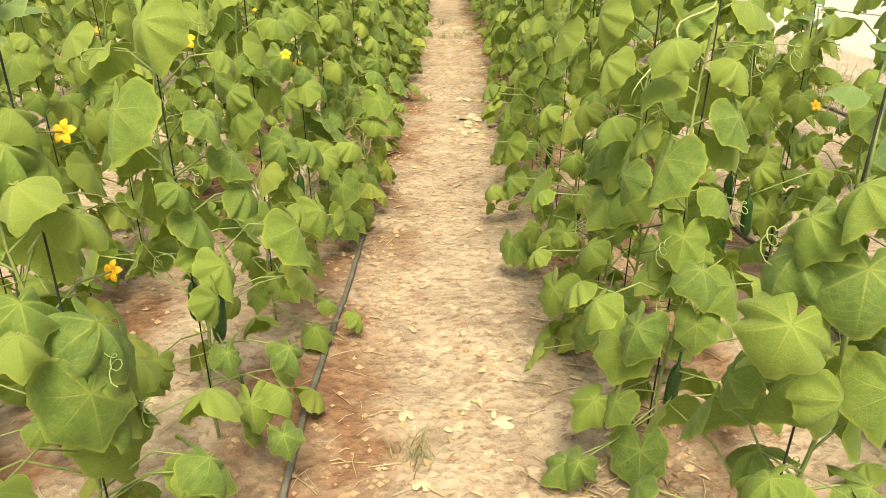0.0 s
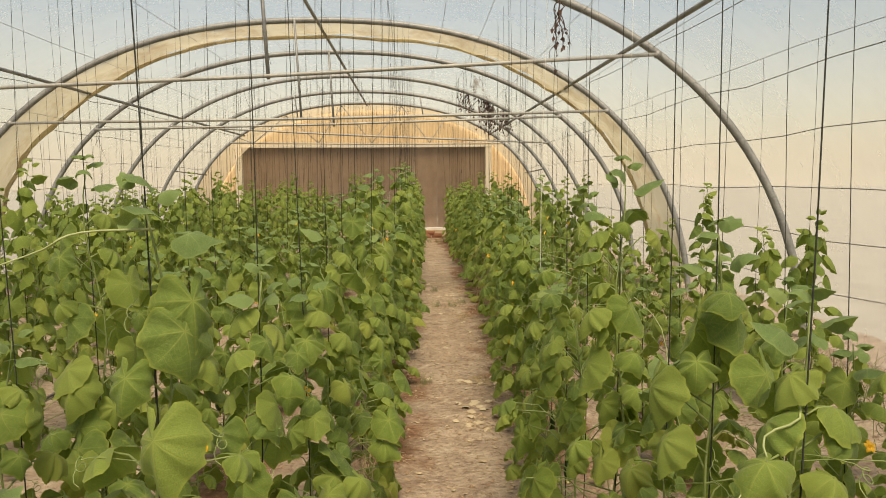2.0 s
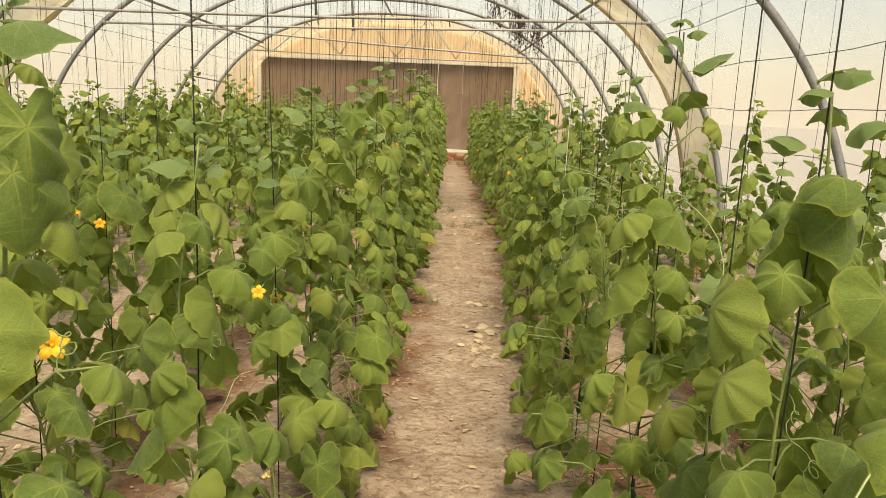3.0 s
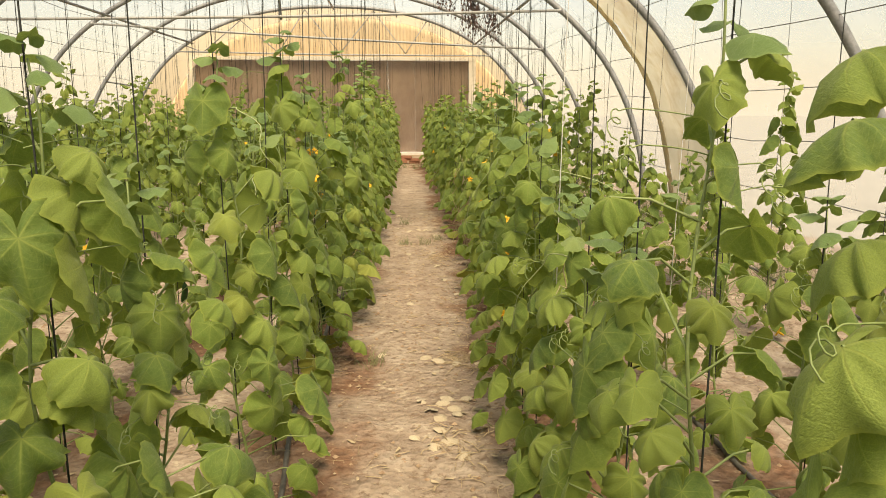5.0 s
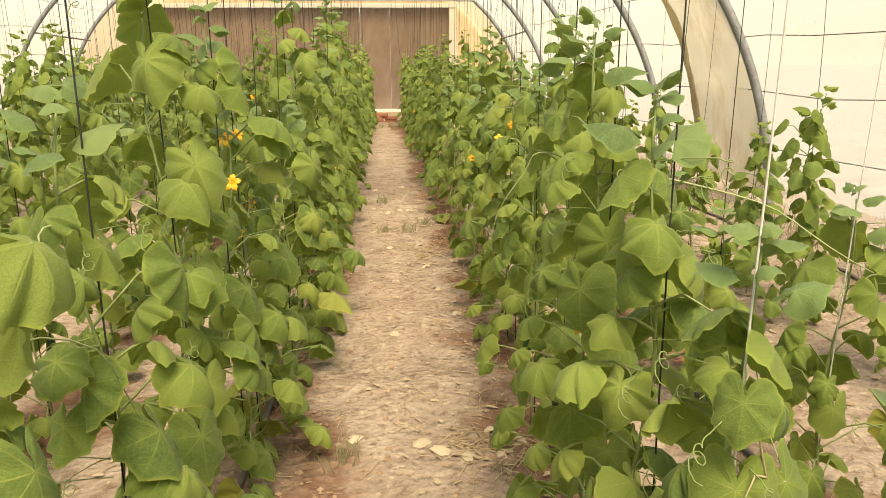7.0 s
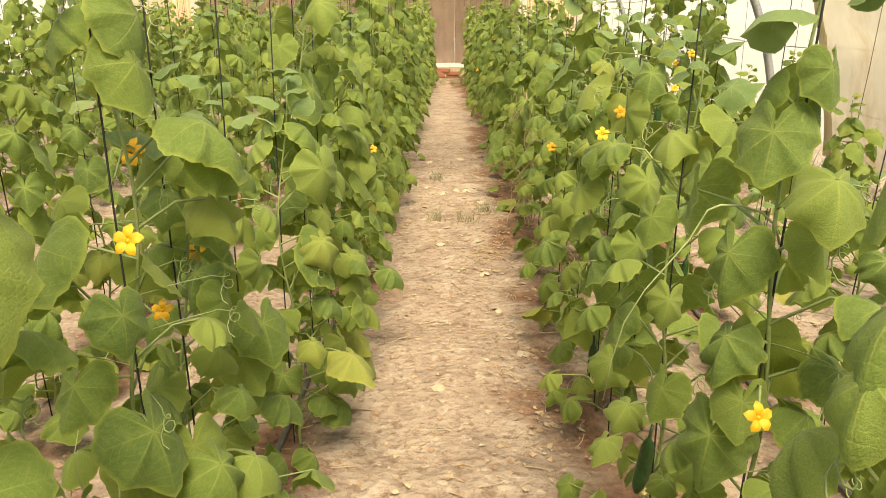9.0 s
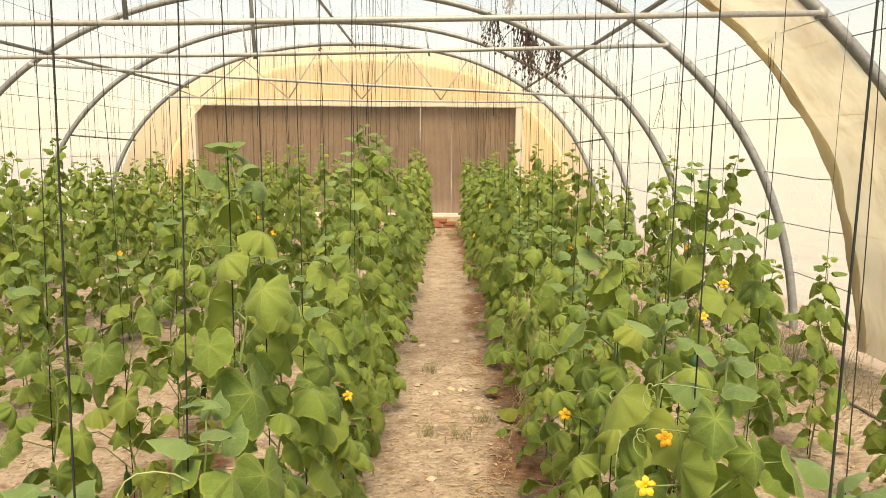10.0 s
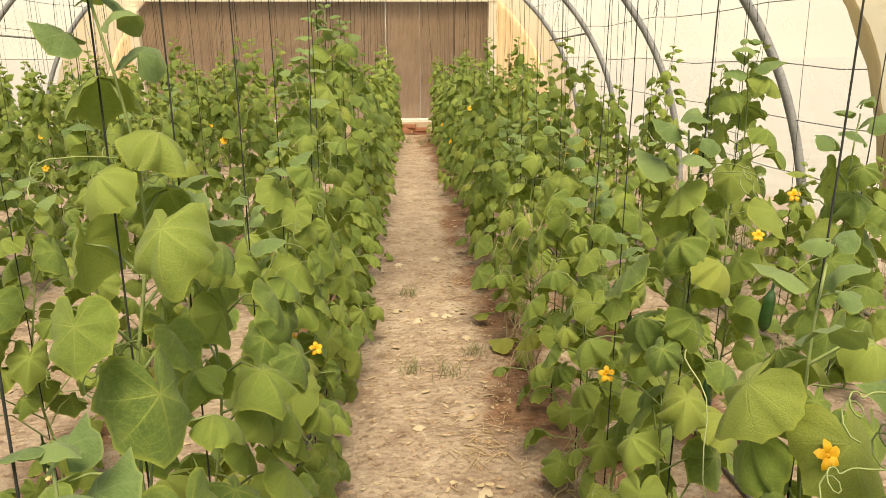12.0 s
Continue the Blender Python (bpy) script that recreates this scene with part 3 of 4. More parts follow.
# ---------- plants ----------
def leaf_shape(seed, segs=36, rings=(0.22, 0.45, 0.68, 0.87, 1.0), droop=0.7, fold=1.0, pleat=0.10):
    """A broad heart-shaped cucumber leaf with shallow lobes, tip along +y, stalk at the origin; 1 long from stalk to tip.
    It hangs like cloth: bent along the midrib, sides falling away, soft folds between the main veins."""
    q = random.Random(seed)
    skew = q.uniform(-0.07, 0.07)
    wide = q.uniform(0.92, 1.06)
    lobes = ((0, 1.0), (10, 0.89), (28, 0.78), (49, 0.86 + q.uniform(-0.03, 0.04)), (72, 0.765), (97, 0.83 + q.uniform(-0.04, 0.03)), (119, 0.77), (141, 0.75), (157, 0.63), (168, 0.37), (180, 0.12))
    vein = radians(50)
    depth = [pleat * q.uniform(0.15, 1.5) for _ in range(10)]
    ph = q.uniform(0, 6)
    side = (min(2.1, fold * q.uniform(0.7, 1.3)), min(2.1, fold * q.uniform(0.7, 1.3)))
    verts, uvs, faces = [(0, 0, 0)], [(0, 0)], []
    for ri, rr in enumerate(rings):
        for k in range(segs):
            a = -math.pi + 2 * math.pi * k / segs
            deg = abs(math.degrees(a))
            r = lobes[-1][1]
            for (d0, r0), (d1, r1) in zip(lobes, lobes[1:]):
                if d0 <= deg <= d1:
                    t = (deg - d0) / (d1 - d0)
                    r = r0 + (r1 - r0) * (3 * t * t - 2 * t * t * t if d0 else t)
                    break
            r *= 1 + (skew if a > 0 else -skew)
            if ri == len(rings) - 1:
                r *= 1 + q.uniform(0.008, 0.036) * (1 if k % 2 else -1)
            r *= rr
            u, v = wide * r * math.sin(a), r * math.cos(a)
            # soft folds between the main veins, growing towards the rim
            sector = int(min(4, abs(a) / vein)) + (5 if a > 0 else 0)
            h = -depth[sector] * r ** 1.1 * (0.5 - 0.5 * math.cos(2 * math.pi * a / vein))
            h += 0.05 * r * r * math.sin(a * 5 + ph) + 0.03 * rr ** 3 * math.sin(a * 13 + ph * 2)
            h += 0.09 * r * noise.noise(Vector((u * 3.2, v * 2.6, seed * 1.7)))
            # the sides fall away from the midrib
            kx = side[0 if u > 0 else 1] * (1.15 if v < 0 else 1.0)
            au = abs(u)
            x = math.copysign(math.sin(kx * au) / kx, u) + 0.6 * h * math.sin(kx * u)
            z1 = -(1 - math.cos(kx * au)) / kx - 0.10 * au + h * math.cos(kx * au)
            # the midrib bends down
            kv = droop * (1.0 if v > 0 else 0.75)
            y = math.sin(kv * v) / kv + z1 * math.sin(kv * v)
            z = -(1 - math.cos(kv * v)) / kv + z1 * math.cos(kv * v)
            verts.append((x, y, z))
            uvs.append((rr * math.sin(a), rr * math.cos(a)))
    for k in range(segs):
        faces.append((0, 1 + (k + 1) % segs, 1 + k))
        for i in range(len(rings) - 1):
            a, b = 1 + i * segs + k, 1 + i * segs + (k + 1) % segs
            faces.append((a, b, b + segs, a + segs))
    return verts, faces, uvs


# the first twelve hang flat with the tip down, the others droop all round like a bell
LEAF_FORMS = [leaf_shape(40 + k, droop=(0.15, 0.55, 0.3, 0.8)[k % 4], fold=(1.2, 1.7, 1.0, 1.5, 1.9)[k % 5], pleat=(0.14, 0.22, 0.10, 0.18)[k % 4]) for k in range(12)]
LEAF_FORMS += [leaf_shape(60 + k, droop=(1.2, 1.5, 1.35)[k % 3], fold=(1.5, 1.9, 1.7, 2.0)[k % 4], pleat=(0.20, 0.30, 0.24)[k % 3]) for k in range(12)]
LEAF_MESH = [mesh_of("leaf", v, f, M_LEAF, True, uv) for v, f, uv in LEAF_FORMS]
OLD_MESH = [mesh_of("leaf", v, f, M_OLD, True, uv) for v, f, uv in LEAF_FORMS[:4]]
YOUNG_MESH = [mesh_of("young_leaf", v, f, M_YOUNG, True, uv) for v, f, uv in [leaf_shape(80 + k, 18, (0.5, 1.0), 0.3 + 0.25 * k, 0.9 + 0.3 * k, 0.22) for k in range(4)]]
FAR_FORMS = [leaf_shape(90 + k, 20, (0.5, 1.0), (0.3, 0.6, 0.45, 1.2, 1.45, 1.3)[k], 1.2 + 0.14 * k, 0.2) for k in range(6)]


def flower_form():
    s = Shell()
    for k in range(5):
        a = 2 * math.pi * k / 5
        m = Matrix.Rotation(a, 4, "Z")
        v = [(0, 0, -0.012), (0.006, 0.006, 0), (-0.006, 0.006, 0), (0.0125, 0.018, 0.007), (0, 0.018, 0.009), (-0.0125, 0.018, 0.006), (0.0115, 0.029, 0.004), (0, 0.029, 0.009), (-0.0115, 0.029, 0.005), (0.001, 0.039, -0.002)]
        f = [(0, 1, 2), (1, 3, 4), (1, 4, 2), (2, 4, 5), (3, 6, 7, 4), (4, 7, 8, 5), (6, 9, 7), (7, 9, 8)]
        s.add(v, f, m)
    s.tube([(0, 0, -0.03), (0, 0, -0.012), (0, 0, 0.004)], [0.004, 0.007, 0.005], 6)
    return s


_fl = flower_form()
FLOWER_MESH = mesh_of("flower", _fl.v, _fl.f, M_PETAL, True, _fl.uv)
WILT_MESH = mesh_of("withered_flower", [Vector((v.x * 0.45, v.y * 0.45, v.z * 1.6)) for v in _fl.v], _fl.f, M_PETAL_DRY, True, _fl.uv)


def fruit_mesh(seed):
    q = random.Random(seed)
    s = Shell()
    n, ln, r0 = 12, q.uniform(0.095, 0.125), q.uniform(0.013, 0.016)
    bend = q.uniform(-0.012, 0.012)
    pts, rad = [(0, 0, 0.025), (0, 0, 0.0)], [0.003, 0.0035]
    for i in range(n + 1):
        t = i / n
        pts.append((bend * math.sin(t * math.pi), 0, -0.004 - ln * t))
        rad.append(max(0.004, r0 * (1 - (2 * abs(t - 0.5)) ** 5 * 0.75) * (0.9 + 0.1 * t)))
    s.tube(pts, rad, 10)
    return mesh_of("cucumber", s.v, s.f, M_FRUIT, True, s.uv)


FRUIT_MESH = [fruit_mesh(k) for k in range(4)]


def leaf_pose(p, yaw, pitch, roll, size):
    """Blade at p whose tip points along yaw and drops by pitch."""
    d = Vector((math.cos(yaw), math.sin(yaw), 0))
    y = d * math.cos(pitch) - Vector((0, 0, math.sin(pitch)))
    x = d.cross(Vector((0, 0, 1))).normalized()
    z = x.cross(y)
    m = Matrix((x, y, z)).transposed().to_4x4()
    return Matrix.Translation(p) @ m @ Matrix.Rotation(roll, 4, "Y") @ Matrix.Scale(size, 4)


def plant_plan(q, height, lush=1.0, scale=1.0, low=1.0, face=None):
    """Stem line, petioles and leaf poses of one trained cucumber vine; local coordinates, foot at the origin."""
    ph = q.uniform(0, 6)
    stem = []
    n = 16
    for i in range(n + 1):
        z = height * i / n
        stem.append(Vector((0.018 * math.sin(z * 9 + ph) * min(1, z * 4), 0.018 * math.cos(z * 8 + ph) * min(1, z * 4), z - (0.05 if i == 0 else 0))))
    at = lambda z: stem[0].lerp(stem[0], 0) if z <= 0 else stem[min(n - 1, int(z / height * n))].lerp(stem[min(n, int(z / height * n) + 1)], (z / height * n) % 1)
    petioles, leaves, young = [], [], []
    z = q.uniform(0.03, 0.08)
    a = q.uniform(0, 6.28)
    while z < height - 0.10:
        t = z / height
        size = scale * q.uniform(0.7, 1.18) * (0.100 + 0.013 * math.sin(min(1, t * 1.25) * math.pi * 0.75)) * (1 if t < 0.75 else 1.25 - 1.0 * (t - 0.5))
        ln = q.uniform(0.05, 0.135) * (1.35 * low if t < 0.35 else 1) * (1 if t < 0.8 else 0.55)
        up = q.uniform(0.2, 0.9) if t > 0.2 else q.uniform(-0.2, 0.5)
        if face is not None and q.random() < (0.5 if t < 0.5 else 0.3):
            a = face + q.gauss(0, 0.6)
        d = Vector((math.cos(a), math.sin(a), 0))
        p0 = at(z)
        p1 = p0 + d * ln * 0.55 + Vector((0, 0, ln * up * 0.75))
        p2 = p0 + d * ln + Vector((0, 0, ln * up * 0.8))
        if p2.z < 0.07:
            p2.z = 0.07
        petioles.append((p0, p1, p2))
        pitch = (q.gauss(0.52, 0.16) if q.random() < 0.5 else q.gauss(1.12, 0.2)) if t < 0.9 else q.uniform(0.3, 0.9)
        if p2.z < size * 0.8:
            pitch = min(pitch, 0.25)
        leaves.append((p2, a + q.gauss(0, 0.35), pitch, q.gauss(0, 0.22), size, t))
        z += q.uniform(0.027, 0.043) / (lush * (low if t < 0.4 else 0.62 if height > 1.25 and z > 0.75 else 1))
        a += 2.4 + q.gauss(0, 0.4)
    for k in range(6):
        a += 2.2
        zz = height - 0.09 + 0.022 * k
        young.append((at(min(zz, height - 0.001)) + Vector((math.cos(a), math.sin(a), 0)) * (0.05 - 0.008 * k) + Vector((0, 0, 0.03)), a, q.uniform(-0.7, 0.2), q.gauss(0, 0.3), q.uniform(0.04, 0.065) * (1 - 0.09 * k)))
    return stem, petioles, leaves, young


def stem_shell(s, stem, petioles, sides=6):
    n = len(stem)
    s.tube(stem, [0.0044 - 0.0028 * i / n for i in range(n)], sides)
    for p0, p1, p2 in petioles:
        s.tube([p0, p1, p2], [0.0025, 0.002, 0.0016], 5, False)


def tendril(s, q, p, a):
    pts, r = [], q.uniform(0.05, 0.12)
    for i in range(40):
        t = i / 39
        c = 0.011 * max(0, t - 0.45) * 2
        pts.append(p + Vector((math.cos(a), math.sin(a), 0.25)) * (r * min(t, 0.6) * 2) + Vector((c * math.cos(t * 30), c * math.sin(t * 30), -0.05 * t * t + c * math.sin(t * 30))))
    s.tube(pts, 0.001, 4, False)


PLANT_LABEL = "green cucumber vine with drooping leaves trained up a string"
BED_DRY = "cucumber vine with yellowing lower leaves trained up a string"


def near_plant(x, y, height, seed, flowers=0, fruits=0, lush=1.0, scale=1.0, low=1.0):
    q = random.Random(seed)
    stem, petioles, leaves, young = plant_plan(q, height, lush, scale, low, (-0.35 if x < 0 else math.pi + 0.35) if abs(x) < 0.8 and (x < 0 or y < 7.5) else None)
    t = thing("cucumber_plant", PLANT_LABEL, "plant", (x, y, ground_z(x, y)), "cucumber vines")
    s = Shell()
    stem_shell(s, stem, petioles)
    s.done("stem", M_STEM, t, "pale green hairy stem with leaf stalks")
    old = 0
    for p, yaw, pitch, roll, size, tt in leaves:
        # leaves turn from the string towards the open path
        yellow = tt < 0.3 and q.random() < 0.07
        old += yellow
        me = OLD_MESH[q.randrange(4)] if yellow else LEAF_MESH[q.randrange(12) + (12 if pitch < 0.85 else 0)]
        ob = put("leaf", me, t, leaf_pose(p, yaw, pitch, roll, size), "yellowing leaf" if yellow else "")
    if old > 2:
        t["label"] = BED_DRY
    for p, yaw, pitch, roll, size in young:
        put("young_leaf", YOUNG_MESH[q.randrange(4)], t, leaf_pose(p, yaw, pitch, roll, size))
    for k in range(q.randint(5, 9)):
        td = Shell()
        tendril(td, q, Vector((0, 0, height * q.uniform(0.35, 0.95))), q.uniform(0, 6.28))
        td.done("tendril", M_STEM, t, "thin pale curling tendril")
    if q.random() < 0.4:
        # a loose pale shoot arching away from the string
        a, z, ln = q.uniform(0, 6.28), height * q.uniform(0.4, 0.9), q.uniform(0.25, 0.5)
        d = Vector((math.cos(a) * 0.55, math.sin(a), 0))
        rn = Shell()
        rn.tube([Vector((0, 0, z)) + d * (ln * i / 12) + Vector((0.01 * math.sin(i * 1.1), 0, ln * (0.9 * (i / 12) - 1.5 * (i / 12) ** 2))) for i in range(13)], [0.0018 - 0.001 * i / 12 for i in range(13)], 5)
        rn.done("runner", M_RUNNER, t, "long pale bent shoot")
    for k in range(flowers):
        a, z = q.uniform(0, 6.28), height * q.uniform(0.3, 0.85)
        r = q.uniform(0.05, 0.11)
        put("flower", FLOWER_MESH, t, Matrix.Translation((r * math.cos(a), r * math.sin(a), z)) @ Euler((q.uniform(0.6, 1.5), 0, a + 1.57)).to_matrix().to_4x4() @ Matrix.Scale(q.uniform(0.42, 0.52), 4), "open yellow five-petalled flower")
    for k in range(fruits):
        a, z = q.uniform(0, 6.28), q.uniform(0.2, 0.42)
        r = 0.03
        put("cucumber", FRUIT_MESH[q.randrange(4)], t, Matrix.Translation((r * math.cos(a), r * math.sin(a), z)) @ Euler((q.uniform(-0.15, 0.15), q.uniform(-0.15, 0.15), a)).to_matrix().to_4x4(), "dark green cucumber")
        put("withered_flower", WILT_MESH, t, Matrix.Translation((r * math.cos(a), r * math.sin(a), z - 0.118)) @ Euler((3.1, 0, a)).to_matrix().to_4x4(), "pale withered flower")
    return t


# vines further off: stem and foliage in a dozen forms
FAR = []
for k in range(14):
    q = random.Random(500 + k)
    hgt = 1.0 + 0.035 * k
    stem, petioles, leaves, young = plant_plan(q, hgt, 1.85, 0.71)
    s, c = Shell(), Shell()
    stem_shell(s, stem, petioles, 4)
    for p, yaw, pitch, roll, size, tt in leaves:
        v, f, uv = FAR_FORMS[q.randrange(3) + (3 if pitch < 0.85 else 0)]
        c.add(v, f, leaf_pose(p, yaw, pitch, roll, size), uv)
    for p, yaw, pitch, roll, size in young:
        v, f, uv = FAR_FORMS[q.randrange(6)]
        c.add(v, f, leaf_pose(p, yaw, pitch, roll, size), uv)
    FAR.append((hgt, mesh_of("stem", s.v, s.f, M_STEM, True, s.uv), mesh_of("foliage", c.v, c.f, M_LEAF, True, c.uv)))


def far_plant(x, y, height, q):
    hgt, stem, fol = min(FAR, key=lambda e: abs(e[0] - height) + q.uniform(0, 0.12))
    t = thing("cucumber_plant", PLANT_LABEL, "plant", (x, y, ground_z(x, y)), "cucumber vines")
    t.rotation_euler = (0, 0, q.uniform(0, 6.28))
    t.scale = (1, 1, height / hgt)
    put("stem", stem, t)
    put("foliage", fol, t)
    if q.random() < 0.25:
        a = q.uniform(0, 6.28)
        put("flower", FLOWER_MESH, t, Matrix.Translation((0.13 * math.cos(a), 0.13 * math.sin(a), hgt * q.uniform(0.4, 0.8))) @ Euler((1.2, 0, a + 1.57)).to_matrix().to_4x4() @ Matrix.Scale(0.65, 4), "open yellow flower")


# distances of the vines along the tunnel, row by row
STAND = {
    -0.46: [4.45, 4.91, 5.37, 5.9, 6.47, 6.8, 7.11, 7.66, 8.06, 8.48, 8.83, 9.0, 9.27, 9.6, 9.9, 10.15, 10.57, 10.94, 11.29, 11.62, 11.84, 12.3, 12.75],
    0.42: [4.77, 5.3, 5.62, 5.9, 6.33, 6.74, 7.08, 7.42, 7.8, 8.03, 8.32, 8.71, 9.12, 9.57, 9.8, 10.25, 10.7, 11.07, 11.5, 12.05, 12.5, 13.0],
    1.0: [4.62, 5.05, 5.42, 5.8, 6.2, 6.55, 7.1, 7.5, 8.05, 8.5, 9.05, 9.5, 10.0, 10.57, 11.15, 11.45, 12.0, 12.5],
    -1.1: [4.7, 5.15, 5.62, 6.0, 6.4, 6.8, 7.2, 7.6, 8.0, 8.35, 8.7, 9.2, 9.7, 10.1, 10.45, 11.0, 11.45, 11.82, 12.4],
}
# heights that stand out
TALL = {(-0.46, 4.45): 0.9, (-0.46, 4.91): 1.04, (-0.46, 5.37): 1.32, (-0.46, 5.9): 1.12, (-0.46, 7.66): 1.26, (-0.46, 8.48): 1.4, (-0.46, 8.83): 1.26, (-0.46, 9.9): 1.44, (-0.46, 11.29): 1.3, (-0.46, 11.62): 1.36, (-0.46, 11.84): 1.5, (-0.46, 12.3): 1.55, (-0.46, 12.75): 1.5,
        (-1.1, 6.4): 1.42, (0.42, 4.77): 0.96, (1.0, 4.62): 0.8, (0.42, 5.3): 1.15, (0.42, 5.62): 1.24, (0.42, 6.33): 1.38, (0.42, 6.74): 1.3, (0.42, 8.32): 1.2, (0.42, 8.71): 1.22, (0.42, 9.8): 1.12, (0.42, 10.25): 1.25, (1.0, 5.8): 1.46, (1.0, 10.57): 1.24, (1.0, 11.15): 1.38}

# vines with small leaves
SMALL = {(-0.46, 5.37): 0.78, (-0.46, 4.91): 0.84, (0.42, 5.3): 0.8, (0.42, 6.74): 0.62, (0.42, 8.71): 0.68, (0.42, 9.12): 0.68, (0.42, 4.77): 0.8, (-0.46, 9.0): 0.7}


def row_x(row, y):
    """The rows run a little aslant to the tunnel; the path between the inner two bears off with them."""
    k, far = max(0.0, 9.95 - y), min(10.0, max(0.0, y - 9.95))
    if row == -0.46:
        return -0.375 - 0.062 * k + 0.022 * far
    if row == 0.42:
        return float(np.interp(y, (5.1, 8.3, 10.2, 11.5, 16.0, 20.0), (0.33, 0.385, 0.50, 0.54, 0.58, 0.61)))
    if row == -1.1:
        return -1.1 - 0.03 * k + 0.01 * far
    return row


# flowers and fruits that stand out: x, y, z
FLOWERS = [(-0.447, 8.91, 0.966), (-0.413, 8.78, 0.874), (0.39, 9.60, 0.884), (-0.599, 6.483, 0.687), (-0.61, 5.40, 0.923), (-0.66, 5.03, 0.62), (-0.66, 4.98, 0.86), (-0.60, 6.3, 0.75), (0.335, 8.336, 0.636), (-0.43, 8.98, 0.97), (-0.42, 9.05, 0.77),
           (0.42, 9.95, 0.62), (-0.36, 11.0, 0.56), (0.46, 9.72, 0.92), (-0.26, 10.745, 0.636), (1.0, 10.96, 0.86), (1.0, 10.8, 1.01), (0.4, 10.39, 0.71), (0.36, 8.6, 0.72)]
FRUITS = [(0.687, 5.76, 0.46), (0.66, 5.82, 0.33), (-0.6, 5.33, 0.44), (-0.5, 5.75, 0.32), (-0.56, 5.28, 0.22), (0.8, 6.45, 0.2), (0.9, 6.37, 0.32), (0.8, 10.49, 0.86), (0.9, 8.86, 0.24)]
VINES = []
STRINGS = []
for row, stands in STAND.items():
    for k, y in enumerate(stands):
        q = random.Random(int(row * 1000) * 31 + k)
        h = TALL.get((row, y), q.uniform(0.62, 0.86) if row == 1.0 and 7.6 < y < 10.3 else q.uniform(0.98, 1.22) if row == -0.46 else q.uniform(0.86, 1.12) if row > 0 else q.uniform(0.92, 1.2))
        nf = q.choice((0, 0, 0, 0, 0, 0, 0, 1))
        vine = near_plant(row_x(row, y) + q.gauss(0, 0.015), y, h, int(row * 100) * 77 + k, nf, q.choice((0, 0, 1, 1)), 1.2 if abs(row) < 0.6 else 1.45 if row < 0 and y < 7.5 else 1.15, SMALL.get((row, y), 0.92 if y < 5.5 else 0.80), 1.6 if y < 7.2 else 1.15)
        STRINGS.append((row, y, True))
        VINES.append(vine)
for spots, mesh_name in ((FLOWERS, "flower"), (FRUITS, "cucumber")):
    for k, (x, y, z) in enumerate(spots):
        p = Vector((x, y, z))
        vine = min(VINES, key=lambda o: (o.location.x - x) ** 2 + (o.location.y - y) ** 2)
        d = p - vine.location
        s = Shell()
        foot = Vector((0, 0, d.z + (0.06 if mesh_name == "cucumber" else -0.02)))
        s.tube([foot, foot.lerp(d, 0.5) + Vector((0, 0, 0.02)), d], 0.0017, 5)
        s.done("stalk", M_STEM, vine)
        a = math.atan2(-y + 4, -x)
        if mesh_name == "flower":
            put("flower", FLOWER_MESH, vine, Matrix.Translation(d) @ Euler((1.1, 0, 0.2 * (k % 5) - 0.4)).to_matrix().to_4x4() @ Matrix.Scale(0.6 if k < 2 else 0.5, 4), "open yellow five-petalled flower")
        else:
            put("cucumber", FRUIT_MESH[k % 4], vine, Matrix.Translation(d) @ Euler((0.1, 0.12 * (k % 3 - 1), k)).to_matrix().to_4x4(), "dark green cucumber")
# long pale shoots that stand out: from a stem to where they end
for start, end, rise in (((0.385, 8.32, 0.95), (0.78, 8.1, 0.80), 0.05), ((0.335, 5.3, 1.0), (0.19, 5.2, 0.84), 0.02), ((-0.655, 5.37, 1.28), (-0.90, 5.28, 1.20), 0.03), ((-0.50, 7.66, 1.15), (-0.36, 7.5, 1.02), 0.05)):
    vine = min(VINES, key=lambda o: (o.location.x - start[0]) ** 2 + (o.location.y - start[1]) ** 2)
    p, e = Vector(start) - vine.location, Vector(end) - vine.location
    p.x = p.y = 0.0
    rn = Shell()
    rn.tube([p.lerp(e, i / 14) + Vector((0.012 * math.sin(i * 0.9), 0.008 * math.cos(i * 1.3), rise * math.sin(math.pi * i / 14))) for i in range(15)], [0.0024 - 0.0014 * i / 14 for i in range(15)], 5)
    rn.done("runner", M_RUNNER, vine, "long pale bent shoot")


def dry_vine(x, y, height, seed):
    """A withered vine: bare straw-coloured stems twisted up a string."""
    w = random.Random(seed)
    s = Shell()
    for k in range(7):
        p = Vector((x + w.gauss(0, 0.03), y + w.gauss(0, 0.03), ground_z(x, y) - 0.01))
        pts = [p]
        top = height * w.uniform(0.5, 1.0)
        for i in range(14):
            p = p + Vector((w.gauss(0, 0.02) - (p.x - x) * 0.2, w.gauss(0, 0.02) - (p.y - y) * 0.2, top / 14))
            pts.append(p)
        s.tube(pts, [0.0032 - 0.0016 * i / 14 for i in range(15)], 5)
        for i in range(3, 14, 3):
            a, ln = w.uniform(0, 6.28), w.uniform(0.04, 0.11)
            d = Vector((math.cos(a), math.sin(a), 0)) * ln
            s.tube([pts[i], pts[i] + d * 0.6 + Vector((0, 0, ln * 0.3)), pts[i] + d - Vector((0, 0, ln * 0.3))], [0.0018, 0.0014, 0.001], 4, False)
    tagged(s.done("dry_vine", M_STEM_DRY), "withered straw-coloured vine stems twisted up a string", "vine", "withered vines")


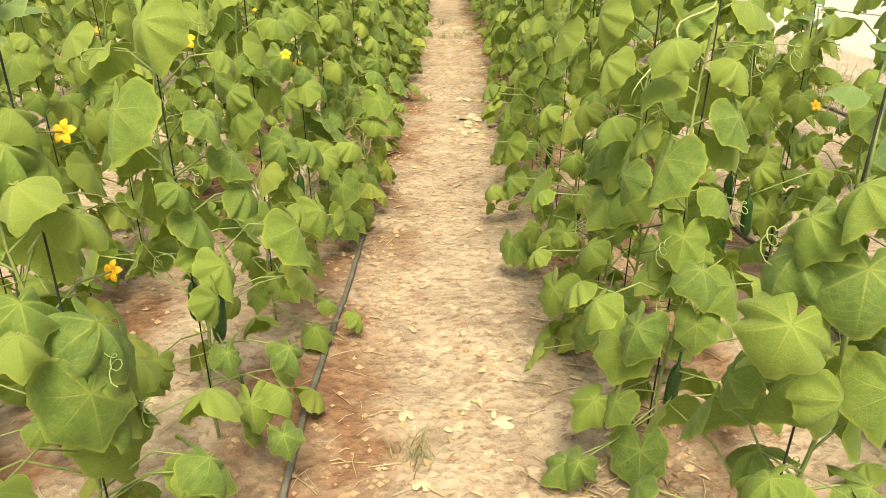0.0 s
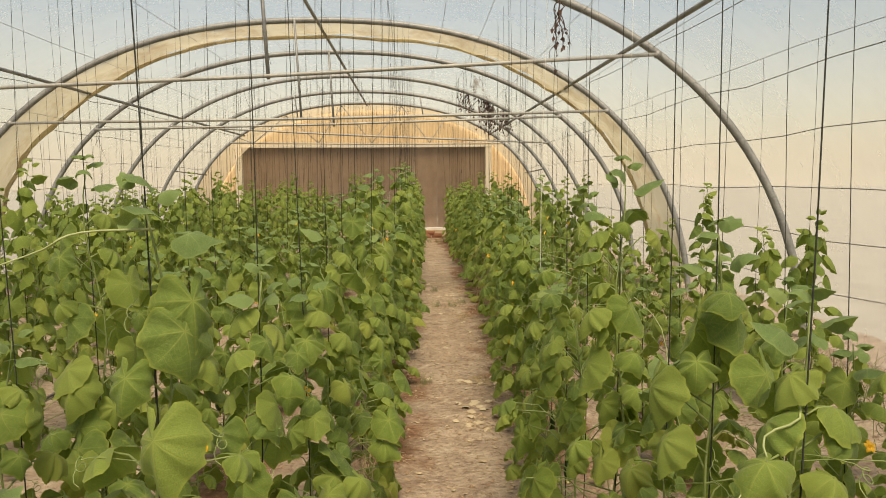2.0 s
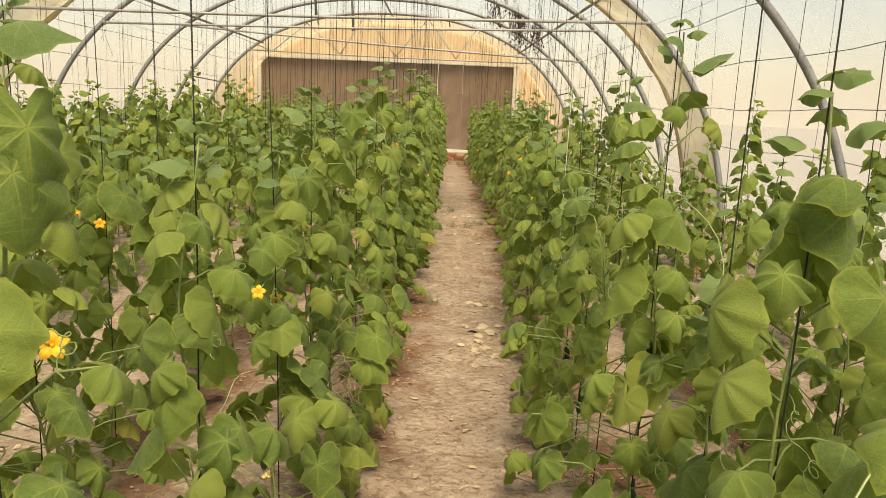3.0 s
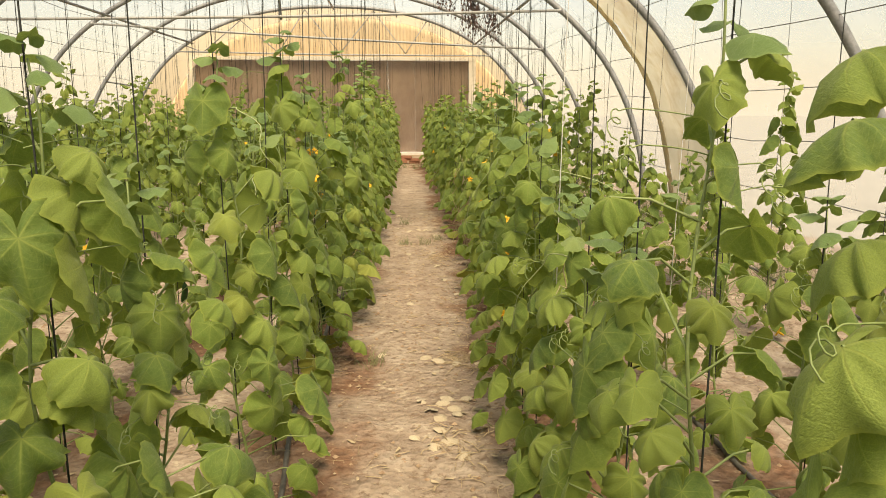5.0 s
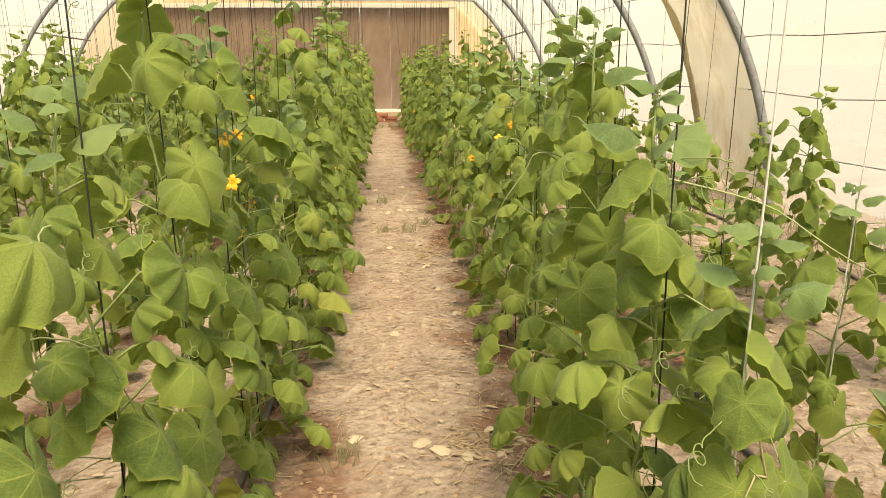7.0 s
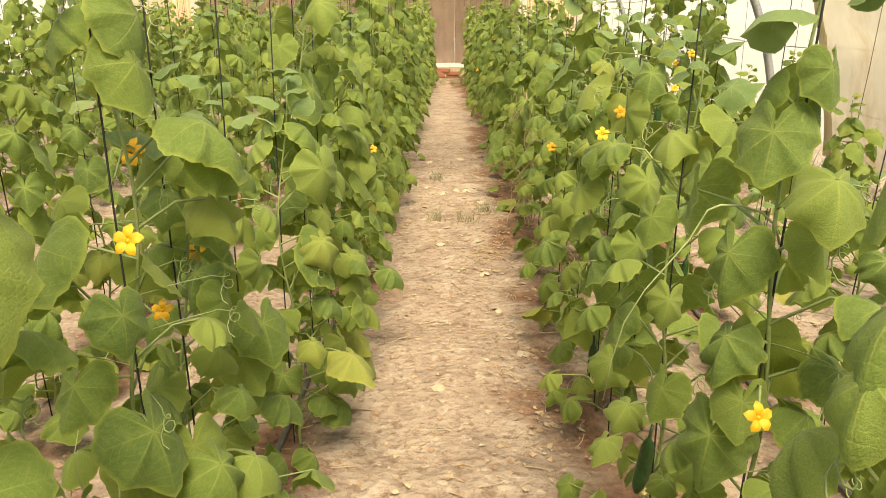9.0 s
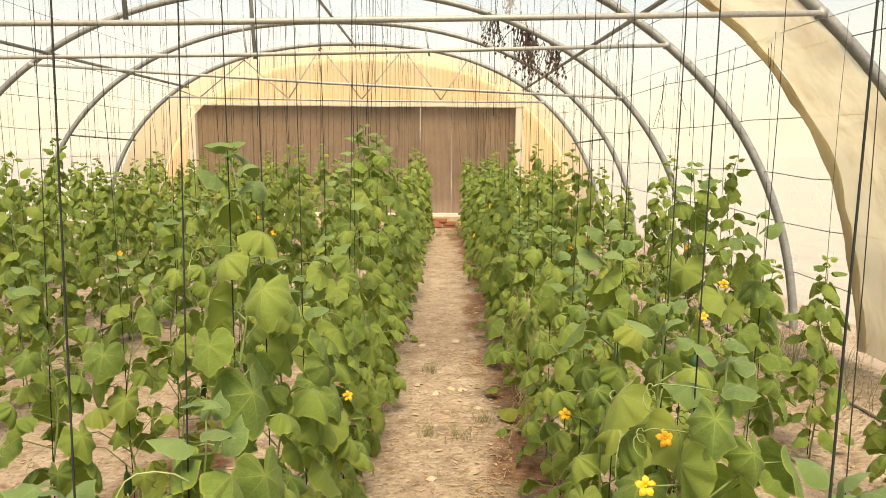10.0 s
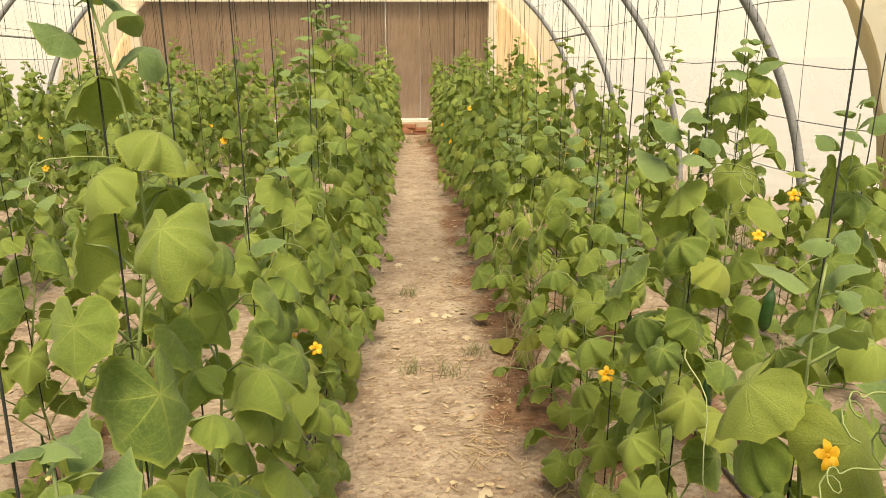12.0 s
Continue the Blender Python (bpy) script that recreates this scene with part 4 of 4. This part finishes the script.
for x, y, hgt, seed in ((0.50, 11.75, 0.85, 1), (0.52, 12.2, 0.9, 2), (0.46, 7.8, 0.8, 3), (0.50, 10.9, 0.5, 4), (-0.45, 6.95, 0.5, 5)):
    dry_vine(x, y, hgt, seed)
q = random.Random(3)
for row in ROWS:
    inner = row in STAND
    if row == 1.8:
        for y, hgt in ((5.9, 0.9), (7.0, 1.48), (7.84, 1.15), (8.4, 1.05), (9.22, 1.3), (9.85, 1.02), (10.35, 0.85), (11.0, 0.8), (11.64, 0.94), (12.2, 0.85), (12.66, 1.4), (13.1, 1.26), (13.88, 1.38)):
            far_plant(row + q.gauss(0, 0.02), y, hgt, q)
            STRINGS.append((row, y, True))
    y = STAND[row][-1] + 0.46 if inner else (14.0 if row == 1.8 else 5.2) + q.uniform(0, 0.5)
    while y < 21.2:
        if row == 1.8:
            hgt = q.uniform(0.85, 1.3)
            step = q.uniform(0.6, 0.95)
        elif row < -3.5:
            hgt, step = q.uniform(0.95, 1.3), q.uniform(0.5, 0.62)
        else:
            hgt, step = q.uniform(1.0, 1.3) + q.choice((0, 0, 0, 0.2)), q.uniform(0.42, 0.54)
        if row == -0.46 and y < 15.5:
            hgt += 0.2
        far_plant(row_x(row, y) + q.gauss(0, 0.03), y, hgt, q)
        STRINGS.append((row, y, True))
        y += step

# ---------- strings ----------
for row, y, single in STRINGS:
    top = WIRE_Z.get(row, arch_z(row) - 0.08)
    dx, dy = rng.gauss(0, 0.025), rng.gauss(0, 0.05)
    pts = [(row_x(row, y) + dx * t + 0.006 * math.sin(t * 7 + y), y + dy * t, 0.03 + (top - 0.03) * t) for t in (0, 0.15, 0.3, 0.45, 0.6, 0.8, 1.0)]
    s = Shell()
    s.tube(pts, [0.0019, 0.0018, 0.0016, 0.0014, 0.0012, 0.0011, 0.001], 5)
    pale = (row, y) in ((0.42, 7.8), (1.0, 8.5))
    tagged(s.done("support_string", M_TWINE_L if pale else M_TWINE), "%s twine hanging from the overhead wire to a vine's foot" % ("pale" if pale else "black"), "string", "crop strings")
# spare strings that end in the air
for k in range(150):
    row = rng.choice((-4.2, -3.4, -2.55, -1.8, -1.1, -0.46, 0.42, 1.0, 1.45, 1.8))
    y = rng.uniform(12.0, 21.6)
    top = WIRE_Z[row]
    ln = min(rng.choice((0.25, 0.4, 0.6, 1.0, 1.4, 1.8)) * rng.uniform(0.7, 1.1), top - 0.2)
    x = row + rng.gauss(0, 0.06)
    s = Shell()
    s.tube([(x, y, top), (x + rng.gauss(0, 0.015), y, top - ln * 0.5), (x + rng.gauss(0, 0.03), y + rng.gauss(0, 0.03), top - ln)], 0.0018, 4)
    tagged(s.done("loose_string", M_TWINE), "loose dark string end dangling from an overhead wire", "string", "loose strings")

# ---------- drip hoses ----------
for row in (-4.2, -2.55, -0.45, 1.04, 2.3):
    s = Shell()
    pts = []
    for i in range(180):
        y = 1.0 + i * 0.115
        k = max(0.0, min(1.0, (y - 7.2) / 1.6))
        x = ((1 - k) * (-0.46 + 0.02 * (y - 5.2)) + k * (row_x(-0.46, y) - 0.03) if row == -0.45 else row) + 0.02 * math.sin(y * 1.1 + row) + 0.008 * math.sin(y * 4.3)
        pts.append((x, y, ground_z(x, y) + 0.011 + 0.004 * math.sin(y * 3)))
    s.tube(pts, 0.009, 8)
    tagged(s.done("drip_hose", M_HOSE), "dusty grey drip irrigation hose lying along a row", "hose", "drip hoses")

# ---------- litter ----------
def litter_piece(s, q, x, y, size, flat=0.25):
    n = q.randint(5, 7)
    c = Vector((x, y, ground_z(x, y) + 0.006))
    a0 = q.uniform(0, 6.28)
    v = [(0, 0, size * flat * q.uniform(0.2, 0.6))]
    for k in range(n):
        a = a0 + 2 * math.pi * k / n
        r = size * q.uniform(0.35, 1.1)
        v.append((r * math.cos(a), r * math.sin(a) * 0.75, size * flat * q.uniform(-0.1, 0.7)))
    f = [(0, 1 + k, 1 + (k + 1) % n) for k in range(n)]
    s.add(v, f, Matrix.Translation(c) @ Matrix.Rotation(q.uniform(0, 6.28), 4, "Z") @ Matrix.Diagonal((1, q.uniform(0.25, 0.9), 1, 1)))


q = random.Random(21)
lit = Shell()
for k in range(2200):
    y = q.uniform(4.6, 16)
    x = q.choice((q.gauss(0.02, 0.2), q.gauss(0.28, 0.1), q.uniform(0.6, 2.0), q.uniform(-2.1, -0.6)))
    if abs(x) < 0.22 and noise.noise(Vector((0, y * 0.9, 4))) < -0.05 and q.random() < 0.6:
        continue
    litter_piece(lit, q, x, y, q.choice((q.uniform(0.005, 0.014), q.uniform(0.01, 0.026))))
tagged(lit.done("leaf_litter", M_DRYLEAF, smooth=False), "crumbled dry leaf bits scattered over the sand", "litter", kind="stuff")
straw = Shell()
for k in range(1500):
    y = q.uniform(4.6, 15)
    x = q.choice((q.gauss(0.05, 0.22), q.gauss(0.3, 0.1), q.gauss(-0.35, 0.1), q.uniform(0.6, 2.2), q.uniform(-2.2, -0.7)))
    a, ln = q.uniform(0, 3.14), q.uniform(0.02, 0.09)
    p = Vector((x, y, ground_z(x, y) + 0.005))
    d = Vector((math.cos(a), math.sin(a), 0)) * ln / 2
    straw.tube([p - d, p + Vector((q.gauss(0, 0.006), q.gauss(0, 0.006), 0.005)), p + d], q.uniform(0.0008, 0.0019), 3, False)
for cx, cy, sd, n in ((0.2, 9.02, 0.05, 70), (0.3, 8.9, 0.06, 50), (0.12, 8.1, 0.07, 40), (0.18, 5.15, 0.08, 40), (0.26, 6.9, 0.06, 40), (0.24, 11.3, 0.07, 50)):
    for k in range(n):
        a, ln = q.uniform(0, 3.14), q.uniform(0.02, 0.11)
        x, y = q.gauss(cx, sd), q.gauss(cy, sd)
        p = Vector((x, y, ground_z(x, y) + 0.006))
        d = Vector((math.cos(a), math.sin(a), 0)) * ln / 2
        straw.tube([p - d, p + Vector((q.gauss(0, 0.01), q.gauss(0, 0.01), 0.008)), p + d], q.uniform(0.0009, 0.0022), 3, False)
tagged(straw.done("straw_litter", M_STRAW), "broken dry stems and straw scattered over the sand", "litter", kind="stuff")
clod = Shell()
for k in range(5600):
    y = 4.5 + 9.5 * q.random() ** 1.3
    x = q.choice((q.gauss(0.0, 0.25), q.gauss(-0.36, 0.08), q.gauss(0.36, 0.08), q.uniform(0.5, 2.0), q.uniform(-2.0, -0.5)))
    if noise.noise(Vector((x * 3.1, y * 2.2, 8))) < -0.05 and q.random() < 0.75:
        continue
    r = q.uniform(0.003, 0.014)
    c = Vector((x, y, ground_z(x, y) + r * 0.25))
    v = [(r * q.uniform(0.7, 1.2) * a, r * q.uniform(0.7, 1.2) * b, r * q.uniform(0.5, 0.8) * d) for a, b, d in ((1, 0, 0), (-1, 0, 0), (0, 1, 0), (0, -1, 0), (0, 0, 1))]
    clod.add(v, [(0, 2, 4), (2, 1, 4), (1, 3, 4), (3, 0, 4)], Matrix.Translation(c))
tagged(clod.done("soil_crumbs", M_CRUMB, smooth=False), "brown soil crumbs and pebbles scattered over the sand", "soil", kind="stuff")
# larger dry leaves, one by one
DRY = [mesh_of("dry_leaf", v, f, M_DRYPALE, True, uv) for v, f, uv in [leaf_shape(90 + k, 16, (0.5, 1.0), 0.4 + 0.4 * k, 0.5, 0.2) for k in range(4)]]
DRY_AT = [(-0.22, 5.45, 0.03), (0.02, 5.42, 0.04), (0.13, 5.73, 0.04), (0.03, 5.16, 0.03), (-0.18, 5.2, 0.03), (0.10, 8.15, 0.05), (0.04, 8.1, 0.04), (0.14, 8.05, 0.05), (0.08, 8.22, 0.035), (-0.02, 8.18, 0.03),
          (0.09, 8.47, 0.05), (0.15, 8.42, 0.045), (0.05, 8.4, 0.04), (0.12, 8.52, 0.05), (0.2, 8.5, 0.04), (0.02, 8.5, 0.035), (0.16, 8.36, 0.04), (0.08, 8.33, 0.04),
          (0.0, 9.94, 0.04), (0.05, 9.03, 0.05), (0.12, 8.98, 0.045), (0.3, 8.95, 0.05), (0.36, 9.02, 0.05), (0.28, 9.1, 0.04), (0.2, 8.92, 0.04), (-0.16, 9.08, 0.035), (0.13, 12.63, 0.045), (0.05, 12.55, 0.05),
          (-0.06, 12.7, 0.04), (0.2, 12.6, 0.045), (0.28, 12.3, 0.04), (0.02, 11.43, 0.035), (0.2, 13.7, 0.04), (-0.05, 13.6, 0.04), (0.25, 10.6, 0.04), (0.31, 10.2, 0.04), (0.22, 11.0, 0.035)]
for k, (x, y, sz) in enumerate(DRY_AT):
    a = q.uniform(0, 6.28)
    ob = put("dry_leaf", DRY[k % 4], None, Matrix.Translation((x, y, ground_z(x, y) + 0.014)) @ Euler((q.uniform(-0.25, 0.25), q.uniform(-0.25, 0.25), a)).to_matrix().to_4x4() @ Matrix.Scale(sz, 4))
    tagged(ob, "pale crumpled dry leaf lying on the sandy path", "dry leaf", "dry leaves")

# ---------- grass along the banks ----------
gr = Shell()
for k in range(2600):
    side = 1 if q.random() < 0.75 else -1
    y = q.uniform(6.5, 16.5)
    x = MID + side * (3.45 + abs(q.gauss(0, 0.14)))
    if side * (x - MID) > 3.78:
        continue
    if noise.noise(Vector((side * 3, y * 0.8, 7))) < -0.15 and q.random() < 0.75:
        continue
    h = q.uniform(0.10, 0.36)
    p = Vector((x, y, ground_z(x, y) - 0.01))
    lean = Vector((q.gauss(0, 0.3), q.gauss(0, 0.3), 0)) * h
    w = q.uniform(0.0015, 0.003)
    b = len(gr.v)
    sidev = Vector((q.uniform(-1, 1), q.uniform(-1, 1), 0)).normalized() * w
    gr.v += [p - sidev, p + sidev, p + lean * 0.4 + Vector((0, 0, h * 0.6)) + sidev * 0.7, p + lean * 0.4 + Vector((0, 0, h * 0.6)) - sidev * 0.7, p + lean + Vector((0, 0, h))]
    gr.uv += [(0, 0)] * 5
    gr.f += [(b, b + 1, b + 2, b + 3), (b + 3, b + 2, b + 4)]
tagged(gr.done("grass", M_GRASS), "dusty thin grass on the sand bank by the film", "grass", kind="stuff")
for x, y in ((0.0, 11.95), (0.18, 11.9), (0.02, 12.95), (-0.2, 5.3), (-0.2, 8.95), (0.3, 12.1), (0.1, 20.2), (-0.1, 20.4), (0.3, 20.0), (0.45, 20.3)):
    s = Shell()
    for k in range(34):
        h, a = q.uniform(0.03, 0.09), q.uniform(0, 6.28)
        if y > 15:
            h *= 1.8
        p = Vector((x + q.gauss(0, 0.03), y + q.gauss(0, 0.03), ground_z(x, y) - 0.004))
        s.tube([p, p + Vector((0.25 * h * math.cos(a), 0.25 * h * math.sin(a), h * 0.6)), p + Vector((0.6 * h * math.cos(a), 0.6 * h * math.sin(a), h))], [0.0015, 0.0012, 0.0005], 3, False)
    tagged(s.done("grass_tuft", M_GRASS), "small dusty weed tuft growing on the path", "weed", "weed tufts")

# ---------- bricks at the path's end ----------
BR = Shell()
BR.box((0, 0, 0), (0.24, 0.11, 0.055), 0.006)
BRICK_ME = mesh_of("brick", BR.v, BR.f, M_BRICK, False, BR.uv)
for x, y, z, a in ((0.05, 21.5, 0, 0.05), (0.32, 21.52, 0, -0.06), (0.1, 21.51, 1, 0.12), (0.34, 21.5, 1, -0.1), (0.14, 21.5, 2, -0.2), (-0.15, 21.45, 0, 0.3)):
    tagged(put("brick", BRICK_ME, None, Matrix.Translation((x, y, ground_z(x, y) + 0.034 + 0.056 * z)) @ Matrix.Rotation(a, 4, "Z")), "red clay brick stacked before the plinth", "brick", "stacked bricks")

# ---------- dead vines hanging from the hoop ----------
def dead_vine(x, y, z, drop, spread, n, seed):
    w = random.Random(seed)
    s = Shell()
    for k in range(n):
        p = Vector((x + w.gauss(0, spread * 0.5), y + w.gauss(0, 0.04), z + w.uniform(-0.05, 0.06)))
        pts = [p]
        ln = drop * w.uniform(0.3, 1.0)
        m = 9
        for i in range(m):
            p = p + Vector((w.gauss(0, 0.018), w.gauss(0, 0.014), -ln / m))
            pts.append(p)
        s.tube(pts, [0.005 - 0.0035 * i / m for i in range(m + 1)], 4, False)
        for i in range(2, m, 2):
            c = pts[i]
            size = w.uniform(0.012, 0.032)
            v = [(0, 0, 0), (size * 0.5, w.gauss(0, 0.008), -size * 0.5), (w.gauss(0, 0.01), w.gauss(0, 0.01), -size * 1.5), (-size * 0.5, w.gauss(0, 0.008), -size * 0.6)]
            s.add(v, [(0, 1, 2), (0, 2, 3)], Matrix.Translation(c))
    ob = s.done("dead_vine", M_VINE, smooth=False)
    tagged(ob, "dark withered vine clump hanging from a hoop pipe", "dead vine", "dead vines")


for x, z, drop, spread, n, sd in ((0.62, 2.78, 0.45, 0.10, 14, 1), (0.95, 2.72, 0.75, 0.10, 26, 2), (1.05, 2.6, 0.6, 0.14, 18, 3), (1.26, 2.5, 0.55, 0.10, 22, 4)):
    dead_vine(x, 16.1, min(z, arch_z(x) + 0.02), drop, spread, n, sd)
dead_vine(0.80, 16.08, 3.0, 0.35, 0.05, 10, 9)
dead_vine(0.85, 9.7, 2.66, 0.55, 0.025, 7, 6)
dead_vine(-1.8, 7.38, 2.98, 0.75, 0.12, 6, 7)
